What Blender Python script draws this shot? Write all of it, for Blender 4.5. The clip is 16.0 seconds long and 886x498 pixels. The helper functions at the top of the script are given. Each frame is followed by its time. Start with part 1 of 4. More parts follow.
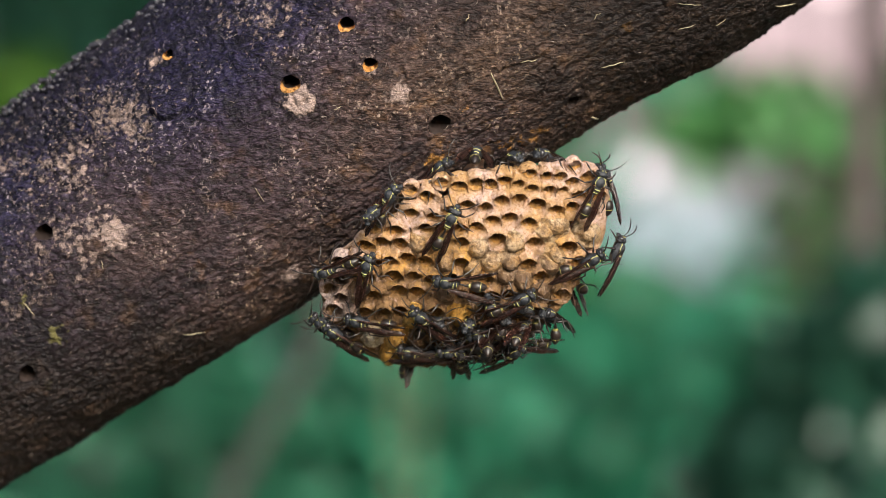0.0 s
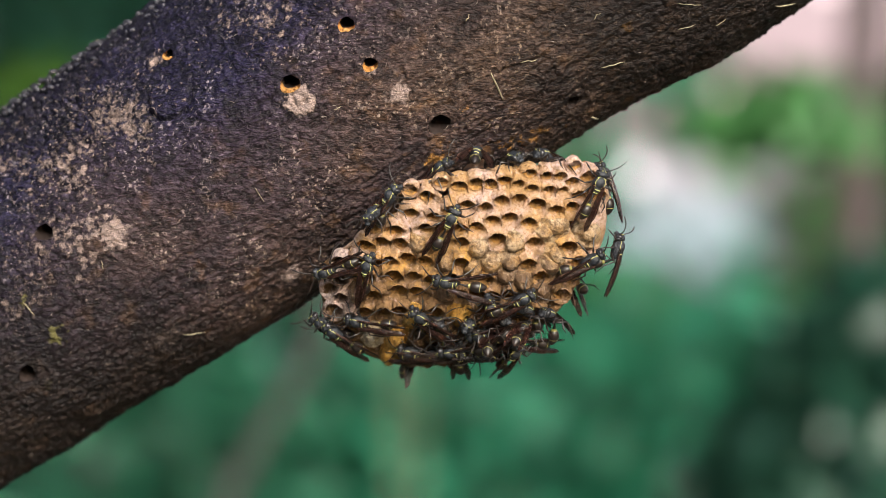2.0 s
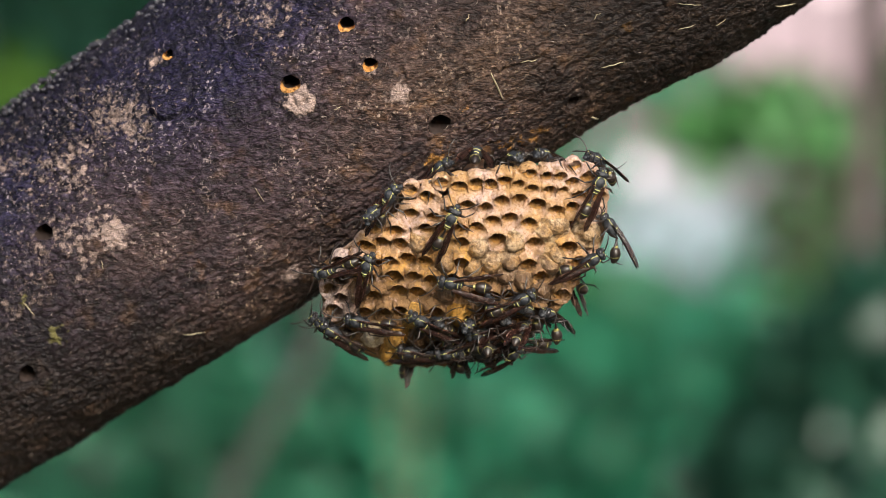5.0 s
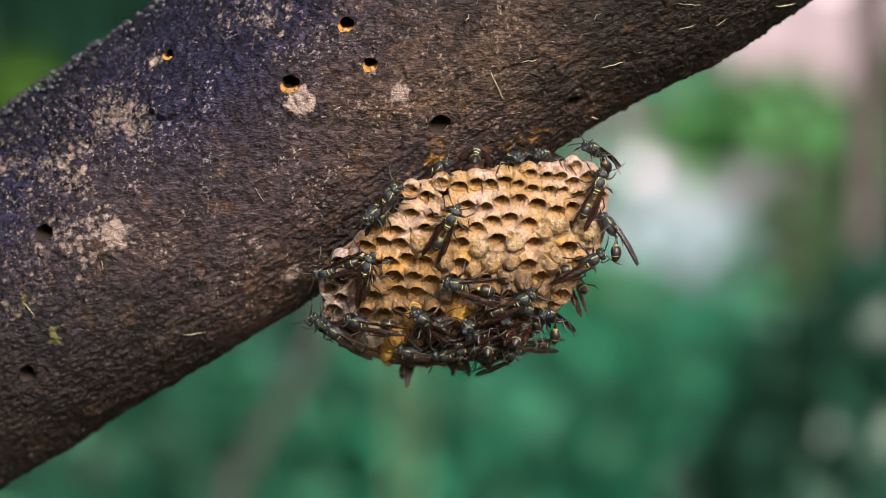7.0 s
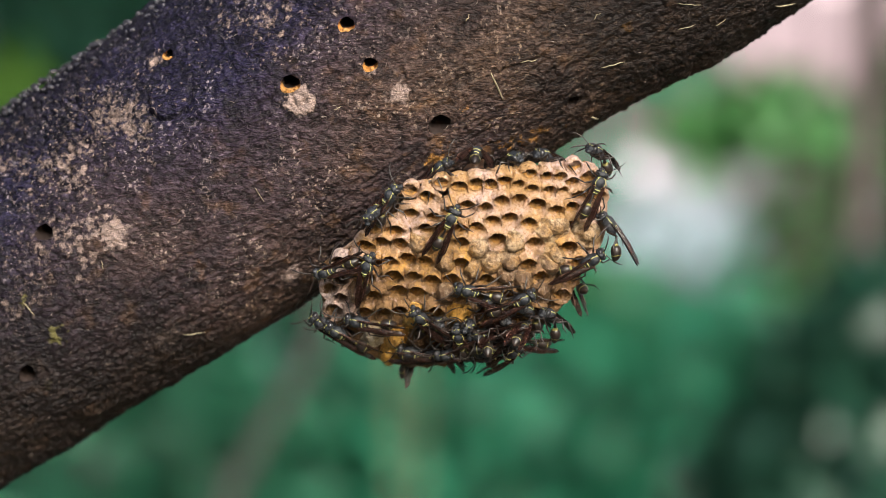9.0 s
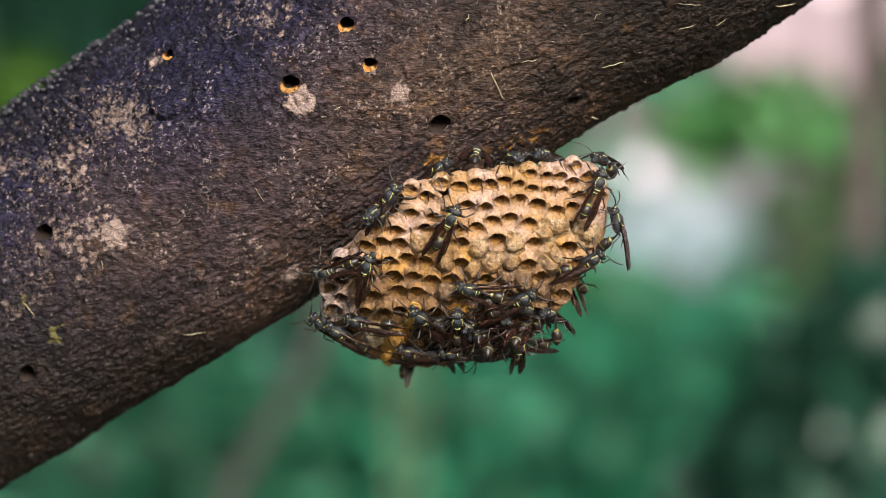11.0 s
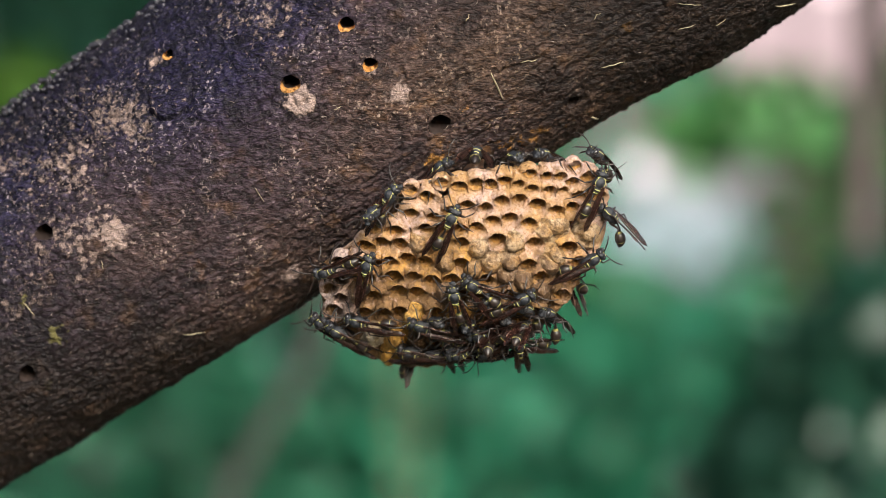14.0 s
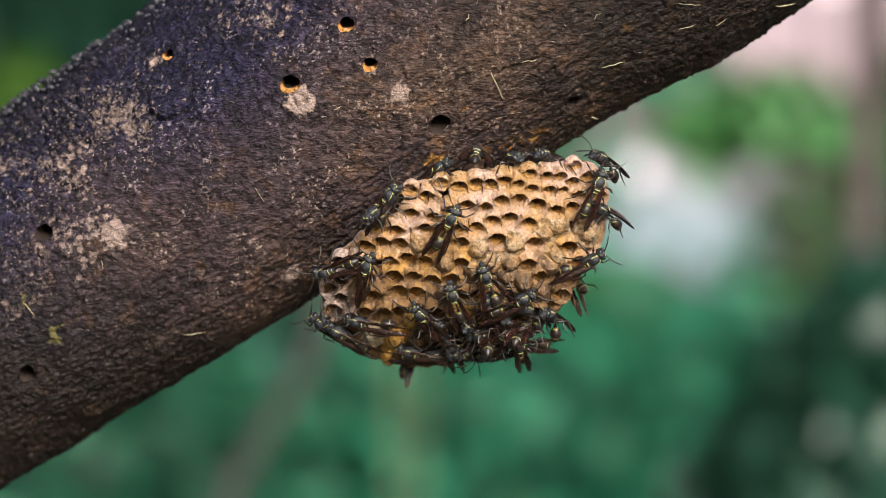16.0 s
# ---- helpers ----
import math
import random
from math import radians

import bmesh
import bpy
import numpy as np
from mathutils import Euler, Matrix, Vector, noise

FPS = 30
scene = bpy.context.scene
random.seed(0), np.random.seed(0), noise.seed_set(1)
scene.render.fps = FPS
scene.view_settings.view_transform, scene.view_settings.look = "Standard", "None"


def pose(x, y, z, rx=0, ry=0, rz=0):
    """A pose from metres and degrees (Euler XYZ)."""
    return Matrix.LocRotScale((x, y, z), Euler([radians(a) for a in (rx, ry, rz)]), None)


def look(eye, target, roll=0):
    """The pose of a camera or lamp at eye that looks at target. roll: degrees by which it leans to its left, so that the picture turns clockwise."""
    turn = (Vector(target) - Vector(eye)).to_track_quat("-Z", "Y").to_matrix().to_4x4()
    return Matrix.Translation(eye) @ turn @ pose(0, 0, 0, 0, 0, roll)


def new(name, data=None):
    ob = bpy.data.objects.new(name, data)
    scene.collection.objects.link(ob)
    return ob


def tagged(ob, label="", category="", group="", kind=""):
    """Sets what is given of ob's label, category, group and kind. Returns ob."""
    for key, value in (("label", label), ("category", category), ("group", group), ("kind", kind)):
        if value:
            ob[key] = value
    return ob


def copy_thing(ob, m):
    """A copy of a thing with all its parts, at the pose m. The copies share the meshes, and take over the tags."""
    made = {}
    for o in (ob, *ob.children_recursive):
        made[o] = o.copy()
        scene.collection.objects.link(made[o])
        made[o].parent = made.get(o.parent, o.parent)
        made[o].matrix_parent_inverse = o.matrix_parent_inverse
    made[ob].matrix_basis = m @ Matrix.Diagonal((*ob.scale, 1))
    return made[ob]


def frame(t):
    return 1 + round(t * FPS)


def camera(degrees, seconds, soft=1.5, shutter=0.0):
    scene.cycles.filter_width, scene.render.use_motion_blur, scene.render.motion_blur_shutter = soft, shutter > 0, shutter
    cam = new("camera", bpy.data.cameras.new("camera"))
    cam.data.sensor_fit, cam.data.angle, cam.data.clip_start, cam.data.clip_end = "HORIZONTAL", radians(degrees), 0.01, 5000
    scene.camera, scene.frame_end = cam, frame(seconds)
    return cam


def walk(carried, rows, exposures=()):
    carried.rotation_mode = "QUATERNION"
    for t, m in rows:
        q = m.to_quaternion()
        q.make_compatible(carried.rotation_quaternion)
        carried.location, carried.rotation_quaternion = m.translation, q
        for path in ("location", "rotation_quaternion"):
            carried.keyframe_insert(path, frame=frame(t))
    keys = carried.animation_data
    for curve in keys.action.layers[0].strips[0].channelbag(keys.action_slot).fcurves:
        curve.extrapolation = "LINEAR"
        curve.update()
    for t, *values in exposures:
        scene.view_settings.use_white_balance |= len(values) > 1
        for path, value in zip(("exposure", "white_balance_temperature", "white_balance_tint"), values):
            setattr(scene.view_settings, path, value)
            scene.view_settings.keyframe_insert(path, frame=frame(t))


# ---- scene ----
# Lengths of the small things are in millimetres, turned to metres by MM; EYE is the height of the lens above the ground.
MM = 0.001
EYE = 1.1
cam = camera(14, 16.0, soft=0.5)
cam.data.dof.use_dof = True
cam.data.dof.focus_distance = 0.868
cam.data.dof.aperture_fstop = 9
STAND = look((0, -0.902, EYE), (0, 0, EYE))
walk(cam, [(0, STAND), (16, STAND)], exposures=[(0, 2.0, 6200, 8), (16, 2.0, 6200, 8)])

# ---- world and sun: bright haze behind the camera, no hard shadows ----
world = bpy.data.worlds.new("sky")
scene.world = world
world.use_nodes = True
wn = world.node_tree.nodes
sky = wn.new("ShaderNodeTexSky")
sky.sky_type, sky.sun_disc = "NISHITA", False
sky.sun_elevation, sky.sun_rotation = radians(23), radians(162)
sky.dust_density = 3.0
world.node_tree.links.new(sky.outputs[0], wn["Background"].inputs[0])
wn["Background"].inputs[1].default_value = 0.05
sun = new("sun", bpy.data.lights.new("sun", "SUN"))
sun.data.energy, sun.data.angle, sun.data.color = 1.6, radians(24), (1.0, 0.92, 0.82)
sun.matrix_world = look((0.30, -0.95, 0.43), (0, 0, 0))


# ---- materials ----
class Mat:
    """A node material with a few shorthands."""

    def __init__(self, name, rough=0.6, metal=0.0):
        self.m = bpy.data.materials.new(name)
        self.m.use_nodes = True
        self.t = self.m.node_tree
        self.b = self.t.nodes["Principled BSDF"]
        self.b.inputs["Roughness"].default_value = rough
        self.b.inputs["Metallic"].default_value = metal
        self.co = self.t.nodes.new("ShaderNodeTexCoord")

    def link(self, a, b):
        self.t.links.new(a, b)

    def noise(self, scale, detail=4, stretch=None, turn=(0, 0, 0), rough=0.55):
        n = self.t.nodes.new("ShaderNodeTexNoise")
        n.inputs["Scale"].default_value = scale
        n.inputs["Detail"].default_value = detail
        n.inputs["Roughness"].default_value = rough
        if stretch:
            g = self.t.nodes.new("ShaderNodeMapping")
            g.inputs["Scale"].default_value = stretch
            g.inputs["Rotation"].default_value = turn
            self.link(self.co.outputs["Object"], g.inputs[0])
            self.link(g.outputs[0], n.inputs["Vector"])
        else:
            self.link(self.co.outputs["Object"], n.inputs["Vector"])
        return n.outputs["Fac"]

    def ramp(self, fac, stops):
        n = self.t.nodes.new("ShaderNodeValToRGB")
        e = n.color_ramp.elements
        while len(e) < len(stops):
            e.new(0.5)
        for el, (p, c) in zip(e, stops):
            el.position, el.color = p, (*c, 1) if len(c) == 3 else c
        self.link(fac, n.inputs[0])
        return n.outputs[0]

    def mix(self, fac, a, b, blend="MIX"):
        n = self.t.nodes.new("ShaderNodeMix")
        n.data_type, n.blend_type = "RGBA", blend
        for v, i in ((fac, 0), (a, 6), (b, 7)):
            if isinstance(v, (int, float)):
                n.inputs[i].default_value = v
            elif isinstance(v, tuple):
                n.inputs[i].default_value = (*v, 1)
            else:
                self.link(v, n.inputs[i])
        return n.outputs[2]

    def math(self, op, a, b):
        n = self.t.nodes.new("ShaderNodeMath")
        n.operation = op
        for v, i in ((a, 0), (b, 1)):
            if isinstance(v, (int, float)):
                n.inputs[i].default_value = v
            else:
                self.link(v, n.inputs[i])
        return n.outputs[0]

    def attr(self, name):
        n = self.t.nodes.new("ShaderNodeAttribute")
        n.attribute_name = name
        return n.outputs["Fac"]

    def chance(self):
        return self.t.nodes.new("ShaderNodeObjectInfo").outputs["Random"]

    def island(self):
        return self.t.nodes.new("ShaderNodeNewGeometry").outputs["Random Per Island"]

    def colour(self, v):
        if isinstance(v, tuple):
            self.b.inputs["Base Color"].default_value = (*v, 1)
        else:
            self.link(v, self.b.inputs["Base Color"])
        return self

    def bump(self, height, distance, strength=1.0):
        n = self.t.nodes.new("ShaderNodeBump")
        n.inputs["Distance"].default_value = distance
        n.inputs["Strength"].default_value = strength
        self.link(height, n.inputs["Height"])
        last = self.b.inputs["Normal"]
        if last.is_linked:
            self.link(last.links[0].from_socket, n.inputs["Normal"])
        self.link(n.outputs[0], last)
        return self


def bark_material():
    """Finely wrinkled bark: low wavy ridges along the branch, cool and dark on top, browner below, with crusts, moss,
    resin and painted shade.
    """
    k = Mat("bark", 0.5)
    # wavy ridges: two stretched fields, folded at their middle
    folds = []
    for scale, stretch, turn in ((900, 0.36, 8), (1500, 0.45, 14)):
        f = k.noise(scale, 2, (stretch, 1, 1), (0, radians(turn), 0), 0.5)
        folds.append(k.ramp(k.math("ABSOLUTE", k.math("SUBTRACT", f, 0.5), 0.0), [(0.0, (0.1,) * 3), (0.07, (0.6,) * 3), (0.2, (1, 1, 1))]))
    swell = k.ramp(k.noise(620, 4, (0.5, 1, 1), (0, radians(10), 0), 0.6), [(0.34, (0, 0, 0)), (0.66, (1, 1, 1))])
    relief = k.math("ADD", k.math("ADD", k.math("MULTIPLY", folds[0], 0.38), k.math("MULTIPLY", folds[1], 0.27)), k.math("MULTIPLY", swell, 0.35))
    grit = k.noise(3000, 3, rough=0.7)
    cloud = k.noise(30, 5)
    patch = k.noise(120, 5, rough=0.65)
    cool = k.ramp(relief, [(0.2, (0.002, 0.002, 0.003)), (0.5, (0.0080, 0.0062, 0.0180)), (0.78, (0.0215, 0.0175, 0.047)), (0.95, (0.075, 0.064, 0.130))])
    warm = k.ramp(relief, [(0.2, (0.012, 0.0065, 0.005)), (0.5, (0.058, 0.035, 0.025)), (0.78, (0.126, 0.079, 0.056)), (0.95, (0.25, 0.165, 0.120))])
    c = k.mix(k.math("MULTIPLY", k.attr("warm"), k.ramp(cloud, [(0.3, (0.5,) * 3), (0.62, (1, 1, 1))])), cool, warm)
    c = k.mix(k.ramp(patch, [(0.40, (0.55,) * 3), (0.52, (0, 0, 0))]), c, k.mix(0.75, c, (0.006, 0.005, 0.006)))
    rust = k.math("MULTIPLY", k.ramp(k.noise(160, 4), [(0.56, (0, 0, 0)), (0.68, (0.55,) * 3)]), k.attr("warm"))
    c = k.mix(rust, c, k.mix(relief, (0.035, 0.016, 0.007), (0.22, 0.115, 0.05)))
    # pale specks, thick in some places and rare in others
    where = k.ramp(k.noise(85, 4), [(0.46, (0.05,) * 3), (0.62, (1, 1, 1))])
    speck = k.math("MULTIPLY", k.ramp(k.noise(900, 3, rough=0.6), [(0.58, (0, 0, 0)), (0.64, (1, 1, 1))]), where)
    c = k.mix(k.math("MULTIPLY", speck, 0.7), c, k.mix(k.attr("warm"), (0.30, 0.25, 0.28), (0.34, 0.25, 0.18)))
    crust = k.ramp(k.math("ADD", k.math("MULTIPLY", k.attr("lichen"), 0.8), k.math("MULTIPLY", k.noise(640, 4, rough=0.6), 1.15)), [(0.85, (0, 0, 0)), (1.0, (1, 1, 1))])
    c = k.mix(crust, c, k.ramp(grit, [(0.36, (0.11, 0.078, 0.072)), (0.62, (0.37, 0.275, 0.24))]))
    moss = k.ramp(k.math("ADD", k.math("MULTIPLY", k.attr("moss"), 0.7), k.math("MULTIPLY", k.noise(900, 4), 0.9)), [(0.80, (0, 0, 0)), (0.98, (1, 1, 1))])
    c = k.mix(moss, c, (0.20, 0.18, 0.06))
    resin = k.ramp(k.math("ADD", k.math("MULTIPLY", k.attr("resin"), 0.6), k.math("MULTIPLY", k.noise(700, 5, rough=0.7), 0.95)), [(0.82, (0, 0, 0)), (0.96, (1, 1, 1))])
    c = k.mix(resin, c, k.ramp(grit, [(0.35, (0.05, 0.02, 0.006)), (0.6, (0.36, 0.18, 0.045))]))
    # ends and top of the branch darkened to paint in their shade
    c = k.mix(k.math("MULTIPLY", k.attr("painted_shade"), 0.95), c, k.mix(0.84, c, (0.004, 0.003, 0.003)))
    k.colour(c)
    k.bump(relief, 0.0006, 1.0).bump(crust, 0.0005, 0.8).bump(grit, 0.00012, 0.8)
    k.b.inputs["Specular IOR Level"].default_value = 0.2
    k.link(k.ramp(k.noise(500, 3), [(0.35, (0.36,) * 3), (0.65, (0.62,) * 3)]), k.b.inputs["Roughness"])
    return k.m


def paper_material(name, pale, ochre, dark, cloudy, fresh=None, rough=0.75, inner=None, soiled=None):
    k = Mat(name, rough)
    grain = k.noise(1300, 5, rough=0.65)
    cloud = k.noise(cloudy, 3)
    c = k.mix(k.ramp(cloud, [(0.42, (0, 0, 0)), (0.60, (1, 1, 1))]), pale, ochre)
    c = k.mix(k.math("MULTIPLY", k.chance(), 0.15), c, ochre)
    if fresh:  # newer golden pulp towards the lower end of the comb
        sep = k.t.nodes.new("ShaderNodeSeparateXYZ")
        k.link(k.co.outputs["Object"], sep.inputs[0])
        low = k.math("ADD", k.math("MULTIPLY", k.math("SUBTRACT", EYE + 0.006, sep.outputs[2]), 45.0), k.math("MULTIPLY", k.math("SUBTRACT", k.noise(110, 4), 0.5), 2.2))
        c = k.mix(k.ramp(low, [(0.05, (0, 0, 0)), (0.6, (0.9,) * 3)]), c, fresh)
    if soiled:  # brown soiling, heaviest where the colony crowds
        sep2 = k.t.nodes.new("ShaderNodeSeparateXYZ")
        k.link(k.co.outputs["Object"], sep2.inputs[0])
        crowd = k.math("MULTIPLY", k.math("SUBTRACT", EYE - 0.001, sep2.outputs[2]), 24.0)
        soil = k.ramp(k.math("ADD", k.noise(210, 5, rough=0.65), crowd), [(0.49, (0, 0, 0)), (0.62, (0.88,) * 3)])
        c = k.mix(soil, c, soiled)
    if inner:  # the walls inside a cell are stained by the brood, with shade painted deeper
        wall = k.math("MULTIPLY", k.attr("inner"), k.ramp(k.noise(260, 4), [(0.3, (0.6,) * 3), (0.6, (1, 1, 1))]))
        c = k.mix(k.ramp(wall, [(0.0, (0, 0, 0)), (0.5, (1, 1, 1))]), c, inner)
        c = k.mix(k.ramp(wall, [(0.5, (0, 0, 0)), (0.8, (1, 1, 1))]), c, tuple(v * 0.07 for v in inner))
    c = k.mix(k.ramp(grain, [(0.38, (0.7,) * 3), (0.52, (0, 0, 0))]), c, dark)
    crumb = k.noise(760, 5, rough=0.6)
    c = k.mix(k.ramp(crumb, [(0.36, (0.6,) * 3), (0.47, (0, 0, 0))]), c, dark)
    c = k.mix(k.ramp(crumb, [(0.56, (0, 0, 0)), (0.68, (0.45,) * 3)]), c, tuple(min(0.8, v * 1.35) for v in pale))
    k.colour(c)
    k.bump(grain, 0.0007, 1.0).bump(crumb, 0.0010, 0.8).bump(k.noise(300, 3), 0.0012, 0.6)
    return k.m


def plain(name, colour, rough=0.5, spread=0.35, scale=700, bump=0.0001):
    k = Mat(name, rough)
    n = k.noise(scale, 3)
    k.colour(k.mix(k.math("MULTIPLY", n, spread), colour, tuple(v * 0.35 for v in colour)))
    k.bump(n, bump, 0.6)
    return k.m


def island_material(name, low, high, rough):
    k = Mat(name, rough)
    k.colour(k.mix(k.math("MULTIPLY", k.noise(1500, 3), 0.6), k.mix(k.island(), low, high), low))
    return k.m


def abdomen_material():
    k = Mat("abdomen_shell", 0.4)
    sep = k.t.nodes.new("ShaderNodeSeparateXYZ")
    k.link(k.co.outputs["Object"], sep.inputs[0])
    wob = k.math("MULTIPLY", k.noise(700, 2), 0.0004)
    x = k.math("MULTIPLY", k.math("ADD", sep.outputs[0], wob), 89.7)
    y0, bk, br = (0.38, 0.34, 0.11), (0.011, 0.009, 0.009), (0.020, 0.012, 0.009)
    pos = k.math("ADD", x, 1.0)
    k.colour(k.ramp(pos, [(0.10, bk), (0.42, br), (0.50, bk), (0.523, bk), (0.529, y0), (0.536, y0), (0.543, bk), (0.70, br), (0.735, bk), (0.768, y0), (0.782, y0), (0.795, bk)]))
    k.bump(k.noise(2500, 2), 0.00006, 0.5)
    return k.m


def wing_material():
    k = Mat("wing_membrane", 0.28)
    v = k.noise(1300, 3, (0.08, 1, 1))
    k.colour(k.ramp(v, [(0.36, (0.006, 0.003, 0.003)), (0.46, (0.036, 0.014, 0.009)), (0.52, (0.012, 0.005, 0.005)), (0.58, (0.062, 0.026, 0.016)), (0.67, (0.25, 0.15, 0.12))]))
    k.link(k.ramp(k.noise(420, 3), [(0.35, (0.6,) * 3), (0.6, (0.86,) * 3)]), k.b.inputs["Alpha"])
    k.bump(v, 0.0006, 1.0)
    return k.m


def leaf_material(name, deep, bright, gloss=0.45):
    k = Mat(name, gloss)
    c = k.mix(k.island(), deep, bright)
    c = k.mix(k.math("MULTIPLY", k.noise(14, 3), 0.5), c, deep)
    k.colour(c)
    k.b.inputs["Transmission Weight"].default_value = 0.0
    k.b.inputs["Subsurface Weight"].default_value = 0.0
    return k.m


BARK = bark_material()
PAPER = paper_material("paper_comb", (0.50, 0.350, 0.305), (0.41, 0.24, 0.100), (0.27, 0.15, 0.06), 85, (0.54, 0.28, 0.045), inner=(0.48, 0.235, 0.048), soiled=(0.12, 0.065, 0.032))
OLD_CAP = paper_material("old_cap", (0.42, 0.30, 0.26), (0.30, 0.20, 0.15), (0.12, 0.08, 0.06), 80)
CAP = paper_material("silk_cap", (0.50, 0.37, 0.24), (0.34, 0.20, 0.085), (0.10, 0.055, 0.028), 330, (0.32, 0.18, 0.06), 0.36, soiled=(0.10, 0.055, 0.03))
AMBER_CAP = paper_material("amber_cap", (0.64, 0.38, 0.10), (0.58, 0.29, 0.045), (0.16, 0.08, 0.025), 260, rough=0.5)
WHITE_CAP = paper_material("white_cap", (0.74, 0.64, 0.52), (0.60, 0.46, 0.30), (0.30, 0.2, 0.12), 200)
RESIN_STALK = plain("stalk_resin", (0.075, 0.035, 0.014), 0.4, 0.7, 500, 0.0006)
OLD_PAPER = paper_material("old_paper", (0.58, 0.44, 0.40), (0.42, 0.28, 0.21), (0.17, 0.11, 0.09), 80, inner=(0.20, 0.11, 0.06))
RAW_WOOD = paper_material("raw_wood", (0.60, 0.33, 0.10), (0.56, 0.23, 0.035), (0.16, 0.06, 0.015), 420)
# near-black wood tone that paints the shade inside the bores
SHADED_TUNNEL = plain("shaded_tunnel_wood", (0.018, 0.008, 0.005), 0.8, 0.6, 500, 0.0003)
FIBRE = island_material("fibre", (0.04, 0.03, 0.026), (0.32, 0.26, 0.22), 0.6)
GRAIN = island_material("lichen_grain", (0.04, 0.03, 0.032), (0.26, 0.195, 0.165), 0.8)
WART = island_material("bark_wart", (0.010, 0.009, 0.014), (0.075, 0.070, 0.085), 0.45)
STRAW = plain("straw", (0.42, 0.36, 0.23), 0.6, 0.8, 900)
SHELL = plain("black_shell", (0.021, 0.023, 0.029), 0.46, 0.7, 3400, 0.0004)
LEG = plain("leg_shell", (0.020, 0.014, 0.012), 0.35)
YELLOW = plain("yellow_marking", (0.52, 0.50, 0.16), 0.5)
EYE_SHELL = plain("eye_shell", (0.022, 0.020, 0.022), 0.16, 0.3)
ABDOMEN = abdomen_material()
WING = wing_material()
GRUB = plain("grub_skin", (0.55, 0.47, 0.38), 0.35)
EARTH = plain("forest_soil", (0.030, 0.034, 0.016), 0.95, 0.7, 6, 0.02)
STEM = plain("stem_bark", (0.06, 0.042, 0.036), 0.8, 0.6, 30, 0.004)
GREY_STEM = plain("hazy_stem_bark", (0.095, 0.072, 0.074), 0.9, 0.5, 30, 0.004)
STEM_DARK = plain("wet_stem_bark", (0.055, 0.042, 0.046), 0.8, 0.6, 30, 0.004)
# LEAF_DEEP and LEAF_SHADE: LEAF_MID darkened, shade put into the colour
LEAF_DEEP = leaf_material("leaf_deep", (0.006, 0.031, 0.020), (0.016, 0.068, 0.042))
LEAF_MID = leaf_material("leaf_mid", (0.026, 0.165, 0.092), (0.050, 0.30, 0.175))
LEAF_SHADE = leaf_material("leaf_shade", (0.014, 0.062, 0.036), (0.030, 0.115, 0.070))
LEAF_YELLOW = leaf_material("leaf_yellow", (0.014, 0.042, 0.003), (0.040, 0.10, 0.007))
LEAF_LIGHT = leaf_material("leaf_light", (0.034, 0.125, 0.034), (0.082, 0.235, 0.072))


# ---- building helpers ----
def finish(name, bm, material, smooth=True):
    me = bpy.data.meshes.new(name)
    bm.to_mesh(me)
    bm.free()
    me.materials.append(material)
    if smooth:
        me.polygons.foreach_set("use_smooth", [True] * len(me.polygons))
    return me


def part(name, bm, material, parent, label="", smooth=True):
    ob = new(name, finish(name, bm, material, smooth))
    ob.parent = parent
    if label:
        tagged(ob, label)
    return ob


def add_rings(bm, rings, close_start=True, close_end=True):
    """Skins a run of point rings into a tube."""
    made = [[bm.verts.new(p) for p in ring] for ring in rings]
    n = len(made[0])
    for a, b in zip(made, made[1:]):
        for i in range(n):
            j = (i + 1) % n
            bm.faces.new((a[i], a[j], b[j], b[i]))
    if close_start:
        bm.faces.new(made[0][::-1])
    if close_end:
        bm.faces.new(made[-1])


def add_tube(bm, points, radii, sides=8, flat=1.0):
    pts = [Vector(p) for p in points]
    rings, side = [], None
    for i, p in enumerate(pts):
        d = (pts[min(i + 1, len(pts) - 1)] - pts[max(i - 1, 0)]).normalized()
        if side is None:
            side = d.cross(Vector((0, 0, 1)) if abs(d.z) < 0.9 else Vector((1, 0, 0))).normalized()
        side = (side - d * side.dot(d)).normalized()
        up = side.cross(d)
        r = radii[i] if isinstance(radii, (list, tuple)) else radii
        rings.append([p + side * r * math.cos(a) + up * r * flat * math.sin(a) for a in [2 * math.pi * k / sides for k in range(sides)]])
    add_rings(bm, rings)


def add_blob(bm, centre, size, segs=16, rows=10, squash=None):
    """A rounded body; squash(x, p) may reshape each point, x running -1..1 along the body."""
    c = Vector(centre)
    rings = []
    for i in range(rows + 1):
        a = math.pi * (0.02 + 0.96 * i / rows)
        x = math.cos(a)
        ring = []
        for k in range(segs):
            b = 2 * math.pi * k / segs
            p = Vector((x * size[0], math.sin(a) * math.cos(b) * size[1], math.sin(a) * math.sin(b) * size[2]))
            if squash:
                p = squash(x, p)
            ring.append(c + p)
        rings.append(ring)
    add_rings(bm, rings)


